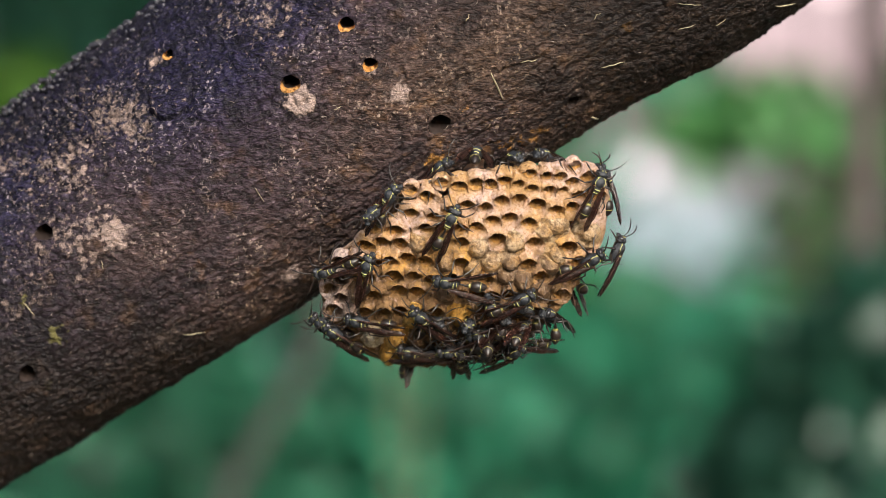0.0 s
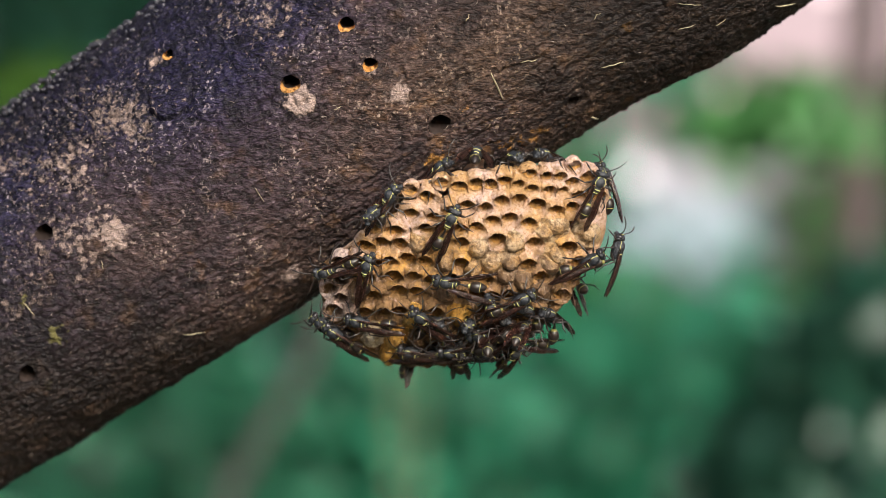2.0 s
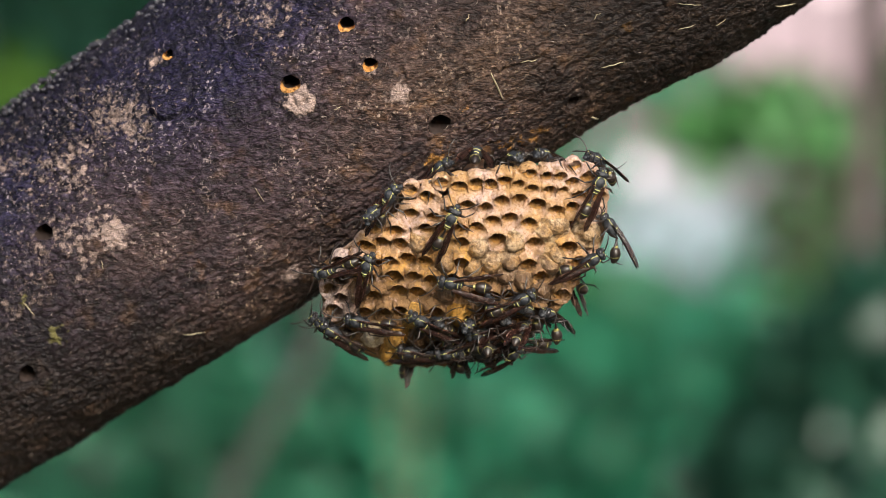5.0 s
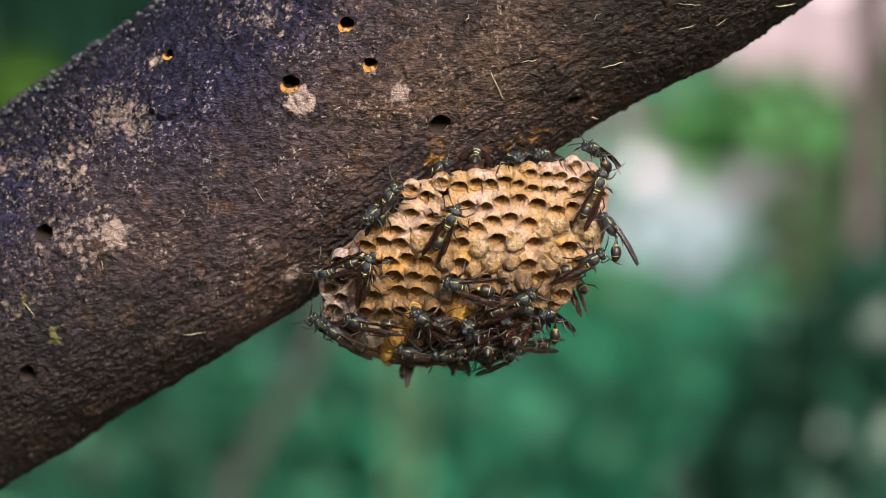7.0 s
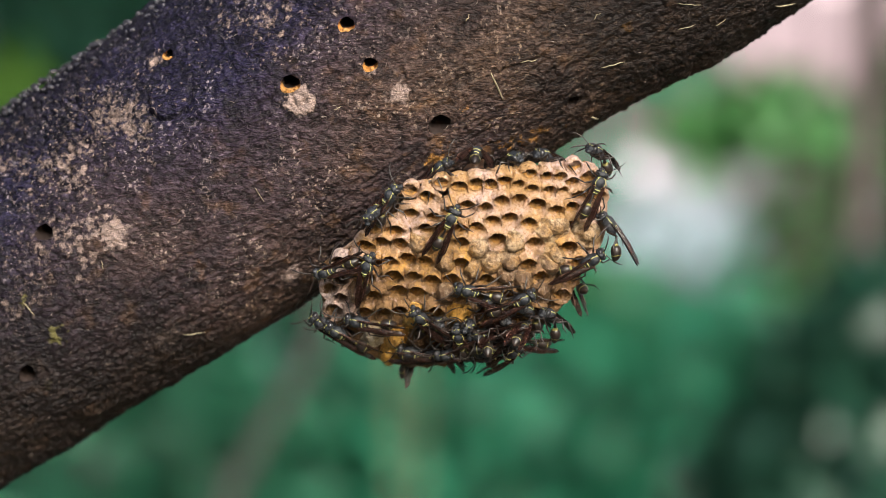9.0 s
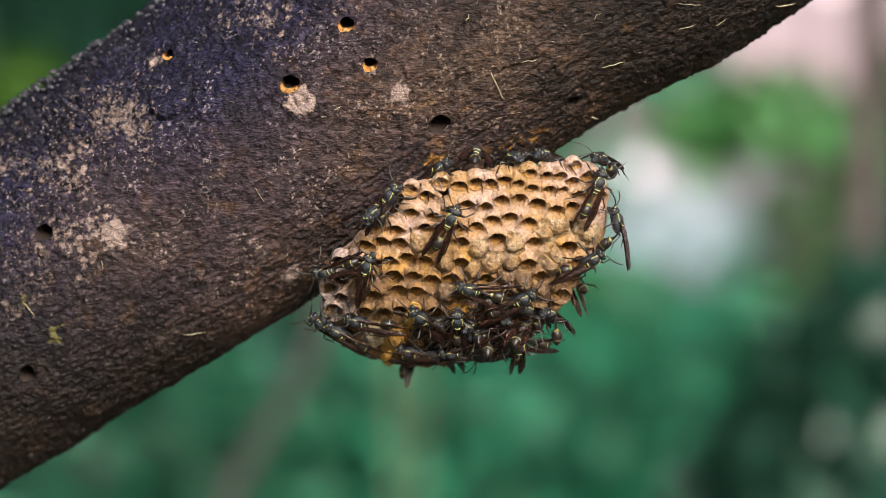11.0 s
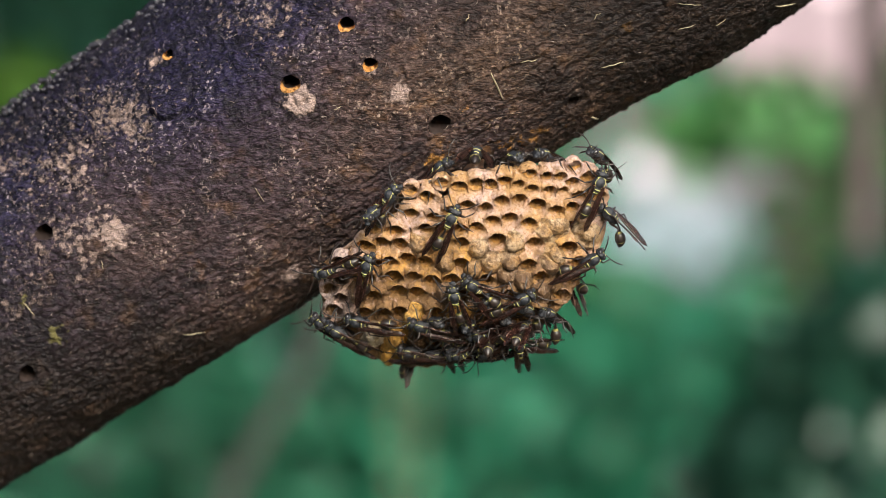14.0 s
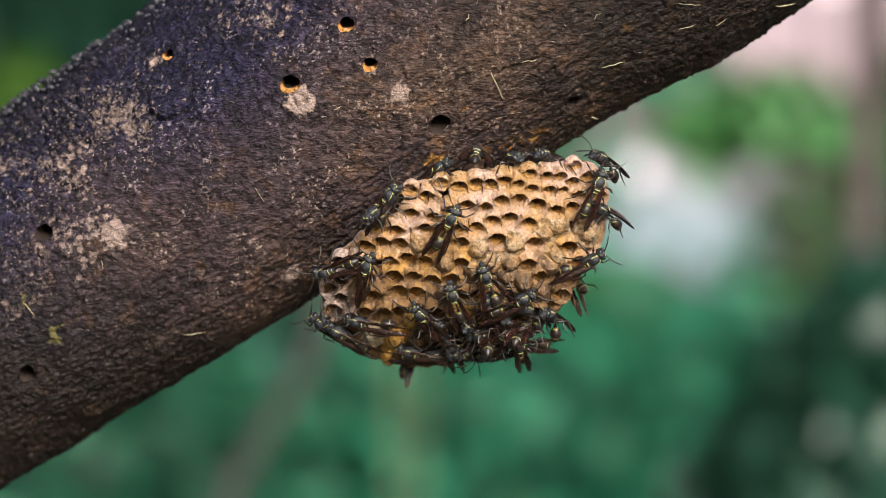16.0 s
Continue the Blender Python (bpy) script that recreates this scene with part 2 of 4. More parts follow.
def value_noise(p, scale, seed=0):
    """Smooth random field over an array of points, -1..1."""
    q = p * scale + seed * 17.31
    i = np.floor(q).astype(np.int64)
    f = q - i
    f = f * f * (3 - 2 * f)
    out = np.zeros(len(p))
    for dx in (0, 1):
        for dy in (0, 1):
            for dz in (0, 1):
                h = ((i[:, 0] + dx) * 374761393 + (i[:, 1] + dy) * 668265263 + (i[:, 2] + dz) * 2147483647 + seed * 1274126177) & 0xFFFFFFFF
                h = ((h ^ (h >> 13)) * 1274126177) & 0xFFFFFFFF
                h = (h ^ (h >> 16)) & 0xFFFF
                w = (f[:, 0] if dx else 1 - f[:, 0]) * (f[:, 1] if dy else 1 - f[:, 1]) * (f[:, 2] if dz else 1 - f[:, 2])
                out += w * (h / 32767.5 - 1)
    return out


# ---- ground ----
def build_ground():
    bm = bmesh.new()
    n = 60
    rows = []
    for i in range(n + 1):
        row = []
        for j in range(n + 1):
            x, y = ((2 * i / n - 1), (2 * j / n - 1))
            x, y = 300 * x * abs(x) ** 1.5, 300 * y * abs(y) ** 1.5
            z = 0.10 * noise.noise((x * 0.6, y * 0.6, 0)) if abs(x) + abs(y) < 60 else 0
            row.append(bm.verts.new((x, y, z - 0.05)))
        rows.append(row)
    for i in range(n):
        for j in range(n):
            bm.faces.new((rows[i][j], rows[i + 1][j], rows[i + 1][j + 1], rows[i][j + 1]))
    ob = new("ground", finish("ground", bm, EARTH))
    tagged(ob, "dark mossy forest soil under the shrubs", "ground", kind="structure")


build_ground()


# ---- the leaning branch ----
AXIS_X, AXIS_Z, LEAN = -131.1, -26.3, radians(32.8)
ALONG = Vector((math.cos(LEAN), 0, math.sin(LEAN)))
ACROSS = Vector((-math.sin(LEAN), 0, math.cos(LEAN)))


def branch_radius(s):
    return 39.0 + 0.0237 * np.clip(s, -20, 300) + 0.00012 * np.clip(s - 130, 0, 170) ** 2 + 2.2 * np.exp(-((s - 215) / 19) ** 2) + 0.5 * np.exp(-((s - 165) / 25) ** 2)


def recede(s):
    """How far the branch stands back, in mm, at run s: its lower end leans away from the nest."""
    f = 150 - np.clip(s, -110, 320)
    return 0.03 * f + 0.17 * (f + np.sqrt(f * f + 400)) / 2


def branch_st(x, z):
    """Run along the branch and girth round it (from its front line upwards), in mm, of a place on its front."""
    s = (x - AXIS_X) * ALONG.x + (z - AXIS_Z) * ALONG.z
    p = (x - AXIS_X) * ACROSS.x + (z - AXIS_Z) * ACROSS.z
    r = float(branch_radius(s))
    return s, r * math.asin(max(-1, min(1, p / r)))


def branch_point(s, t, lift=0.0):
    """The place and the outward direction at run s and girth t."""
    r = float(branch_radius(s))
    a = t / r
    out = ACROSS * math.sin(a) + Vector((0, -1, 0)) * math.cos(a)
    back = float(recede(s))
    p = (Vector((AXIS_X, 0, AXIS_Z)) + ALONG * s + out * (r + lift)) * (1 + back / 902)
    return (p + Vector((0, back, 0))) * MM + Vector((0, 0, EYE)), out


def rim(s, r, g):
    """The radius of a bore at angle g; no bore is quite round."""
    return r * (1 + 0.07 * np.sin(2 * g + s) + 0.06 * np.sin(3 * g + 2 * s) + 0.035 * np.sin(7 * g + s))


# beetle bores: place, radius, and whether fresh wood shows
BORES = [(*branch_st(-23.1, 53.5), 1.95, 1), (*branch_st(-17.4, 43.9), 1.75, 1), (*branch_st(-36.5, 39.3), 2.25, 1), (*branch_st(-66.4, 46.8), 1.5, 1),
         (*branch_st(-0.7, 29.9), 2.6, 0), (*branch_st(-95.3, 3.9), 2.1, 0), (*branch_st(31.9, 35.6), 1.9, 0), (*branch_st(-100.0, -30.0), 2.2, 0)]
# pale crusts: place, radius, strength
CRUSTS = [(*branch_st(-78.8, 3.6), 3.6, 1.0), (*branch_st(-34.2, 35.4), 4.0, 1.0), (*branch_st(-10.7, 37.5), 3.0, 0.75), (*branch_st(-37.4, -6.3), 2.8, 0.8),
          (*branch_st(-17.4, 43.5), 3.0, 0.45), (*branch_st(-67.0, -21.1), 4.5, 0.5), (*branch_st(-69.4, 45.8), 3.2, 0.5), (*branch_st(-58.6, 10.3), 6, 0.25)]
CRUST_FIELDS = [(*branch_st(-93.1, 6.9), 15, 0.54), (*branch_st(-98.6, 23.3), 15, 0.52), (*branch_st(-80.7, 32.8), 14, 0.46), (*branch_st(-46.7, 53.7), 12, 0.46), (*branch_st(-24.8, 51.4), 14, 0.30), (*branch_st(-100.5, -5.3), 12, 0.5)]
MOSS = [(*branch_st(-93.4, -21.3), 3.0, 1.0), (*branch_st(-99.8, -12.7), 2.0, 0.7), (*branch_st(-96.0, -31.9), 2.5, 0.5)]
RESIN = [(*branch_st(0.8, 23.6), 5.0, 0.55), (*branch_st(10.4, 24.6), 5.0, 0.6), (*branch_st(22.2, 27.7), 5.0, 0.7), (*branch_st(44.3, 53.8), 2.0, 0.9), (*branch_st(4.9, 33.4), 2.0, 0.6), (*branch_st(-2.5, 21.0), 3.5, 0.8), (*branch_st(15.5, 25.4), 4.0, 0.7), (*branch_st(31.0, 30.5), 3.0, 0.6)]


def build_branch():
    step = 0.34
    S = np.concatenate([np.linspace(-2500, -60, 40), np.linspace(-50, -22, 8), np.arange(-20, 258, step), np.linspace(262, 300, 8), np.linspace(330, 1300, 24)])
    front = np.arange(-75, 75, step)
    back = np.linspace(75, 2 * math.pi * 42 - 75, 40)[:-1]
    Tn = np.concatenate([front, back]) / 42.0
    ss, aa = np.meshgrid(S, Tn, indexing="ij")
    shape = ss.shape
    ss, aa = ss.ravel(), aa.ravel()
    R = branch_radius(ss) * np.where(ss > 300, 1 - (ss - 300) / 2600, 1.0) * np.where(ss < 0, 1 - ss / 9000, 1.0)
    tt = R * np.where(aa > math.pi, aa - 2 * math.pi, aa)
    cyl = np.stack([ss, R * np.cos(aa), R * np.sin(aa)], 1)
    turned = cyl.copy()
    turned[:, 0] = cyl[:, 0] * 0.96 + tt * 0.25
    turned[:, 0] *= 0.33
    h = 0.7 * value_noise(cyl, 0.022, 1) + 0.6 * value_noise(cyl, 0.07, 2) + 0.28 * value_noise(cyl, 0.2, 3)
    h += 0.27 * (1 - 2 * np.abs(value_noise(turned, 0.6, 4))) + 0.24 * (0.6 - 2 * np.abs(value_noise(turned, 1.25, 5))) + 0.28 * value_noise(cyl, 0.9, 6) + 0.24 * value_noise(cyl, 1.7, 7)
    h += 0.9 * np.clip(value_noise(cyl, 0.55, 16) - 0.5, 0, 1) + 0.7 * np.clip(value_noise(cyl, 1.3, 17) - 0.45, 0, 1)
    crack = np.abs(value_noise(turned, 0.28, 8))
    h -= 0.3 * np.exp(-(crack / 0.035) ** 2) * (value_noise(cyl, 0.05, 9) > 0.05)
    lichen, moss, resin = np.zeros(len(ss)), np.zeros(len(ss)), np.zeros(len(ss))

    fray = value_noise(cyl, 0.45, 31) + 0.6 * value_noise(cyl, 1.1, 32)
    fray2 = value_noise(cyl, 0.45, 33) + 0.6 * value_noise(cyl, 1.1, 34)

    def spot(s, t, r, rag=0.65):
        return np.exp(-(((ss + rag * r * fray - s) ** 2 + (tt + rag * r * fray2 - t) ** 2) / r ** 2) ** 1.4)

    for s, t, r, k in CRUSTS:
        lichen = np.maximum(lichen, k * spot(s, t, r, 0.28))
    for s, t, r, k in CRUST_FIELDS:
        lichen = np.maximum(lichen, k * spot(s, t, r) * np.clip(0.78 + 0.55 * value_noise(cyl, 0.12, 12), 0, 1.2))
    for s, t, r, k in MOSS:
        moss = np.maximum(moss, k * spot(s, t, r))
    for s, t, r, k in RESIN:
        resin = np.maximum(resin, k * spot(s, t, r))
    h += 0.7 * lichen * (0.3 + value_noise(cyl, 0.75, 13)) + 0.5 * moss * (1 + value_noise(cyl, 1.5, 14)) + 0.4 * resin * value_noise(cyl, 0.8, 15)
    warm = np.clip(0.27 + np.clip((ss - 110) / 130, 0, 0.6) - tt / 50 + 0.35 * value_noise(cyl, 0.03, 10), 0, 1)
    # a healed scar with a half-round groove, and a knob on the upper line
    s0, t0 = branch_st(-65.8, 36.4)
    d = np.hypot(ss - s0, tt - t0)
    low = np.clip(((s0 - ss) * 0.54 + (t0 - tt) * 0.84) / 3 + 0.6, 0, 1)
    h -= 2.0 * np.exp(-((d - 5.4 - 0.4 * fray) / 0.42) ** 2) * low
    h = np.where(d < 5.2, h * 0.45 + 0.25, h)
    for u, w, r, k in ((*branch_st(-75.9, 52.7), 4.0, -1.6), (*branch_st(-73.3, 61.6), 5.0, 1.2), (*branch_st(-86.0, 48.1), 6.0, 0.8), (*branch_st(-105.4, 31.2), 22.0, -2.0), (*branch_st(-100.7, 38.4), 7.0, 0.9)):
        h += k * spot(u, w, r)
    for (s1, t1), (s2, t2), k in ((branch_st(-44.3, 34.6), branch_st(-38.5, 37.9), 0.9), (branch_st(-36.2, 36.8), branch_st(-34.8, 33.8), 0.8), (branch_st(14.3, 43.2), branch_st(24.1, 46.2), 0.9),
                                  (branch_st(-38.5, 58.7), branch_st(-29.2, 57.1), 0.9), (branch_st(-98.0, 32.4), branch_st(-92.3, 34.4), 1.2), (branch_st(-81.8, 53.3), branch_st(-75.4, 52.4), 1.2)):
        f = np.clip(((ss - s1) * (s2 - s1) + (tt - t1) * (t2 - t1)) / ((s2 - s1) ** 2 + (t2 - t1) ** 2), 0, 1)
        away = np.hypot(ss - s1 - f * (s2 - s1), tt - t1 - f * (t2 - t1) + 0.5 * fray)
        h -= k * np.exp(-(away / 0.36) ** 2)
    # the bores: rim points snap to the circle, the faces inside go
    inside = np.zeros(len(ss), bool)
    for s, t, r, _ in BORES:
        ds, dt = ss - s, tt - t
        d = np.hypot(ds, dt) + 1e-9
        d = np.where(np.abs(aa - math.pi) < 1.2, 99, d)
        r = rim(s, r, np.arctan2(dt, ds))
        hit = (d > r - step * 0.75) & (d < r + step * 0.75)
        f = np.where(hit, r / d, 1.0)
        ss, tt = s + ds * f, t + dt * f
        inside |= d <= r - step * 0.75
        h = np.where(d < r + 0.8, h - 0.25 * (1 - np.clip((d - r) / 0.8, 0, 1)), h)
    aa = tt / R
    out_x, out_y, out_z = ACROSS.x * np.sin(aa), -np.cos(aa), ACROSS.z * np.sin(aa)
    rr = R + h
    back = recede(ss)
    V = np.stack([AXIS_X + ALONG.x * ss + out_x * rr, out_y * rr, AXIS_Z + ALONG.z * ss + out_z * rr], 1) * (1 + back / 902)[:, None]
    V[:, 1] += back
    V *= MM
    V[:, 2] += EYE
    n, m = shape
    idx = np.arange(n * m).reshape(n, m)
    a, b = idx[:-1], idx[1:]
    a2, b2 = np.roll(a, -1, 1), np.roll(b, -1, 1)
    F = np.stack([a.ravel(), b.ravel(), b2.ravel(), a2.ravel()], 1)
    F = F[~(inside[F].any(1))]
    me = bpy.data.meshes.new("branch")
    me.vertices.add(len(V))
    me.vertices.foreach_set("co", V.astype(np.float32).ravel())
    me.loops.add(F.size)
    me.loops.foreach_set("vertex_index", F.astype(np.int32).ravel())
    me.polygons.add(len(F))
    me.polygons.foreach_set("loop_start", np.arange(0, F.size, 4, dtype=np.int32))
    me.polygons.foreach_set("use_smooth", np.ones(len(F), bool))
    me.update(calc_edges=True)
    # shade painted in: upper right end, lower left end, and along the top
    painted_shade = np.clip((ss - 128) / 65 + 0.5 * value_noise(cyl, 0.05, 21) + 0.3 * value_noise(cyl, 0.16, 22), 0, 1)
    painted_shade = np.maximum(painted_shade, np.clip(np.clip((62 - ss) / 26, -1.2, 1.2) + (-tt - 20) / 40 + 0.5 * value_noise(cyl, 0.05, 23), 0, 1))
    painted_shade = np.maximum(painted_shade, np.clip((tt - 22) / 40 + 0.45 * value_noise(cyl, 0.06, 24) + 0.25 * value_noise(cyl, 0.2, 25), 0, 0.6))
    for name, v in (("lichen", lichen), ("painted_shade", painted_shade), ("warm", warm), ("moss", moss), ("resin", resin)):
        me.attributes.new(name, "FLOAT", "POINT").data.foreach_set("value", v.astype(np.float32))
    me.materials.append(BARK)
    ob = new("branch", me)
    tagged(ob, "thick dark weathered branch with wrinkled bark and bore holes", "branch")
    # tunnels behind the bores, their depths coloured dark for shade
    for s, t, r, fresh in BORES:
        bm = bmesh.new()
        centre, out = branch_point(s, t)
        inward = (-out * 0.5 + Vector((0.10, 0.8, 0.60))).normalized()
        rings = []
        for k, (depth, q) in enumerate(((0.1, 1.06), (0.4, 1.0), (3.4, 0.98), (6, 1.0), (10, 0.95), (16, 0.7))):
            ring = []
            for j in range(22):
                g = 2 * math.pi * j / 22
                rq = float(rim(s, r, g)) * q
                p, o = branch_point(s + rq * math.cos(g), t + rq * math.sin(g))
                w = 0.12 * noise.noise(Vector((math.cos(g) * 3, math.sin(g) * 3, k + s)))
                ring.append(p + (inward * depth - out * 0.1 + o * w) * MM)
            rings.append(ring)
        add_rings(bm, rings, close_start=False)
        hole = part("bore_hole", bm, RAW_WOOD if fresh else SHADED_TUNNEL, ob, "round bore with fresh orange wood" if fresh else "dark round bore")
        hole.data.materials.append(SHADED_TUNNEL)
        for f in hole.data.polygons:
            if f.index >= 22 * 2:
                f.material_index = 1
        if fresh:  # splinters of chewed wood on the lower lip
            rng = random.Random(int(s * 10))
            for _ in range(4):
                g = rng.uniform(-2.5, -0.9)
                p, o = branch_point(s + r * 0.72 * math.cos(g), t + r * 0.72 * math.sin(g), rng.uniform(-0.9, -0.1))
                bm = bmesh.new()
                q = rng.uniform(0.3, 0.6) * MM
                add_blob(bm, p, (q, q * 0.8, q * rng.uniform(0.8, 1.6)), 8, 6, lambda x, v: v * (1 + 0.6 * noise.noise(v * 2600 + Vector((s, t, g)))))
                part("wood_crumb", bm, RAW_WOOD, ob, "pale orange crumb of chewed wood")


build_branch()


def scatter_on_bark(name, label, category, material, make):
    bm = bmesh.new()
    make(bm)
    ob = new(name, finish(name, bm, material))
    tagged(ob, label, category, kind="stuff")


def add_fibres(bm):
    rng = random.Random(5)
    for _ in range(420):
        s, t = rng.uniform(-10, 250), rng.uniform(-52, 62)
        ln, a, bend = rng.uniform(0.35, 1.5), rng.gauss(-0.25, 0.7), rng.uniform(-0.9, 0.9)
        pts = []
        for k in range(4):
            f = k / 3
            g = a + bend * f
            p, _ = branch_point(s + ln * f * math.cos(g), t + ln * f * math.sin(g), 0.45 + 0.5 * math.sin(f * 3.1) * rng.uniform(0.4, 1))
            pts.append(p)
        add_tube(bm, pts, [q * MM * rng.uniform(0.7, 1.2) for q in (0.05, 0.085, 0.085, 0.04)], 4)


def add_grains(bm):
    rng = random.Random(6)
    made = 0
    while made < 1000:
        s0, t0, r, k = CRUST_FIELDS[rng.randrange(len(CRUST_FIELDS))]
        s, t = s0 + rng.gauss(0, r * 0.55), t0 + rng.gauss(0, r * 0.55)
        if noise.noise(Vector((s * 0.17, t * 0.17, 3))) < rng.uniform(-0.25, 0.25) or s < -15 or abs(t) > 66:
            continue
        if any(math.hypot(s - b[0], t - b[1]) < b[2] + 0.6 for b in BORES):
            continue
        p, out = branch_point(s, t, rng.uniform(-0.05, 0.3))
        q = rng.uniform(0.10, 0.26) * MM
        rough = lambda x, v: v * (1 + 0.7 * noise.noise(v * 4500 + Vector((s, t, 0))))
        add_blob(bm, p, (q * rng.uniform(0.8, 1.4), q, q * rng.uniform(0.7, 1.3)), 7, 5, rough)
        made += 1


def add_warts(bm):
    rng = random.Random(8)
    for _ in range(520):
        s, t = rng.uniform(5, 105), rng.gauss(57, 7)
        if not 40 < t < 72:
            continue
        p, out = branch_point(s, t, rng.uniform(-0.35, 0.4))
        q = (0.2 + 0.6 * rng.random() ** 2) * MM
        add_blob(bm, p, (q * rng.uniform(0.8, 1.5), q, q * rng.uniform(0.7, 1.2)), 7, 5, lambda x, v: v * (1 + 0.6 * noise.noise(v * 2200 + Vector((s, t, 0)))))


def straw(x0, z0, x1, z1, wide, material=None, label="pale dry straw fibre lying on the bark"):
    bm = bmesh.new()
    a, b = branch_st(x0, z0), branch_st(x1, z1)
    pts = []
    for i in range(7):
        f = i / 6
        lift = 0.55 + 0.25 * math.sin(f * math.pi) + 0.12 * noise.noise(Vector((x0, z0, f * 3)))
        p, _ = branch_point(a[0] + (b[0] - a[0]) * f, a[1] + (b[1] - a[1]) * f + 0.7 * noise.noise(Vector((z1, x0, f * 2.5))), lift)
        pts.append(p)
    add_tube(bm, pts, [wide * MM * q for q in (0.4, 0.8, 1, 1, 0.9, 0.8, 0.3)], 6, 0.5)
    ob = new("straw_bit", finish("straw_bit", bm, material or STRAW))
    tagged(ob, label, "straw", group="straw bits on the bark")


scatter_on_bark("bark_fibres", "fine pale curled fibres lifting from the dark bark", "bark fibre", FIBRE, add_fibres)
scatter_on_bark("lichen_grains", "pale brown crusty lichen grains on the bark", "lichen", GRAIN, add_grains)
scatter_on_bark("bark_warts", "small dark bluish warts along the top of the branch", "bark wart", WART, add_warts)
straw(11.4, 42.2, 14.4, 35.8, 0.32)
straw(38.0, 44.2, 43.8, 45.8, 0.26)
straw(-44.9, 14.6, -43.0, 11.6, 0.16)
straw(-97.8, -31.5, -93.7, -32.6, 0.34)
straw(5.3, 54.3, 6.3, 55.7, 0.2)
straw(56.3, 53.5, 60.9, 54.5, 0.2)
straw(65.9, 54.6, 68.3, 56.1, 0.22)
straw(81.0, 59.8, 86.3, 60.9, 0.35)
straw(-100.8, -12.0, -97.9, -15.5, 0.25)
straw(-63.5, -20.5, -58.2, -19.8, 0.2)
straw(35.7, 55.0, 37.6, 57.0, 0.16)
straw(55.9, 59.4, 62.3, 58.9, 0.2)
straw(36.2, 32.8, 38.0, 32.5, 0.4)
straw(-81.6, -2.8, -81.1, -5.0, 0.18)
straw(-4.5, 33.4, -2.2, 30.8, 0.2, LEG, "dark thread of bark beside a bore hole")
straw(18.4, 44.6, 22.2, 45.7, 0.25)
straw(-26.1, 33.4, -24.1, 34.0, 0.16)


# ---- the paper nest ----
def face_y(x, z):
    s = 21 - z
    return -47 + 0.35 * s + 0.006 * s * abs(s) + 0.008 * (x - 6) ** 2 + 0.016 * max(0, s - 26) ** 2


def face_normal(x, z):
    return Vector((0.016 * (x - 6), -1, -(0.35 + 0.012 * abs(21 - z) + 0.032 * max(0, -5 - z)))).normalized()


def on_face(x, z):
    return Vector((x, face_y(x, z), z))


def world_mm(p):
    return Vector((p.x * MM, p.y * MM, p.z * MM + EYE))


EDGE = [(-30.5, -6.8), (-28.7, -2.9), (-21.7, 2.2), (-16.1, 7.6), (-11.3, 13.9), (-5.9, 16.5), (0.8, 17.3), (8.8, 18.6), (16.9, 19.6), (24.3, 20.2),
        (30.4, 21.5), (35.9, 20.4), (39.5, 16.4), (39.7, 9.7), (39.3, 3.5), (37.5, -1.2), (33.7, -6.0), (31.1, -11.6), (27.8, -15.7), (22.3, -20.7),
        (16.9, -24.7), (9.2, -27.6), (0.8, -28.9), (-5.5, -29.4), (-11.8, -28.9), (-18.8, -26.6), (-24.3, -22.2), (-29.1, -16.6)]
OPEN_A = [(-7.8, 14.1), (-3.9, 12.5), (-0.4, 15.8), (3.8, 14.9), (7.9, 15.3), (11.3, 15.3), (14.6, 16.2), (17.9, 15.6), (20.7, 18.0), (24.8, 17.4), (27.7, 17.4),
          (31.3, 19.9), (21.1, 14.5), (25.3, 14.0), (28.5, 14.3), (30.8, 16.1), (-7.6, 8.5), (-2.2, 7.7), (-11.4, 4.5), (-14.5, 1.9), (5.8, 10.5), (10.0, 10.1), (13.9, 11.6)]
OPEN_B = [(18.0, 12.0), (22.5, 10.5), (27.2, 9.3), (30.9, 10.0), (11.9, 6.9), (15.9, 7.4), (20.4, 6.2), (4.2, 1.8), (13.0, 2.2), (-12.8, -3.0), (-8.4, -2.3),
          (-11.7, -6.4), (-7.0, -6.3), (-10.7, -10.1), (-6.3, -10.4), (-2.6, -7.6), (22.0, 1.5), (20.3, -3.4), (23.6, -6.3), (30.0, 0.5), (-27.4, -9.5), (-24.7, -11.6), (-25.3, -7.4)]
CAPPED = [(8.5, -0.1), (-5.7, 1.2), (17.1, 1.2), (24.5, 3.9), (27.4, -1.5), (15.3, -6.3), (11.4, -3.7), (19.3, -12.2), (23.8, -10.1), (3.8, -15.8), (7.3, -5.0),
          (0.8, -3.3), (-17.3, -21.0), (-11.7, -21.8), (-13.2, -26.2), (-7.4, -16.4), (26.0, -4.0), (0.8, -10.8), (34.9, 3.5), (27.2, 5.3), (19.4, -7.6)]


def inside_edge(x, z, grow=0.0):
    cx, cz = 4.0, -3.0
    x, z = cx + (x - cx) * (1 - grow), cz + (z - cz) * (1 - grow)
    hit = False
    for (x0, z0), (x1, z1) in zip(EDGE, EDGE[1:] + EDGE[:1]):
        if (z0 > z) != (z1 > z) and x < x0 + (z - z0) / (z1 - z0) * (x1 - x0):
            hit = not hit
    return hit


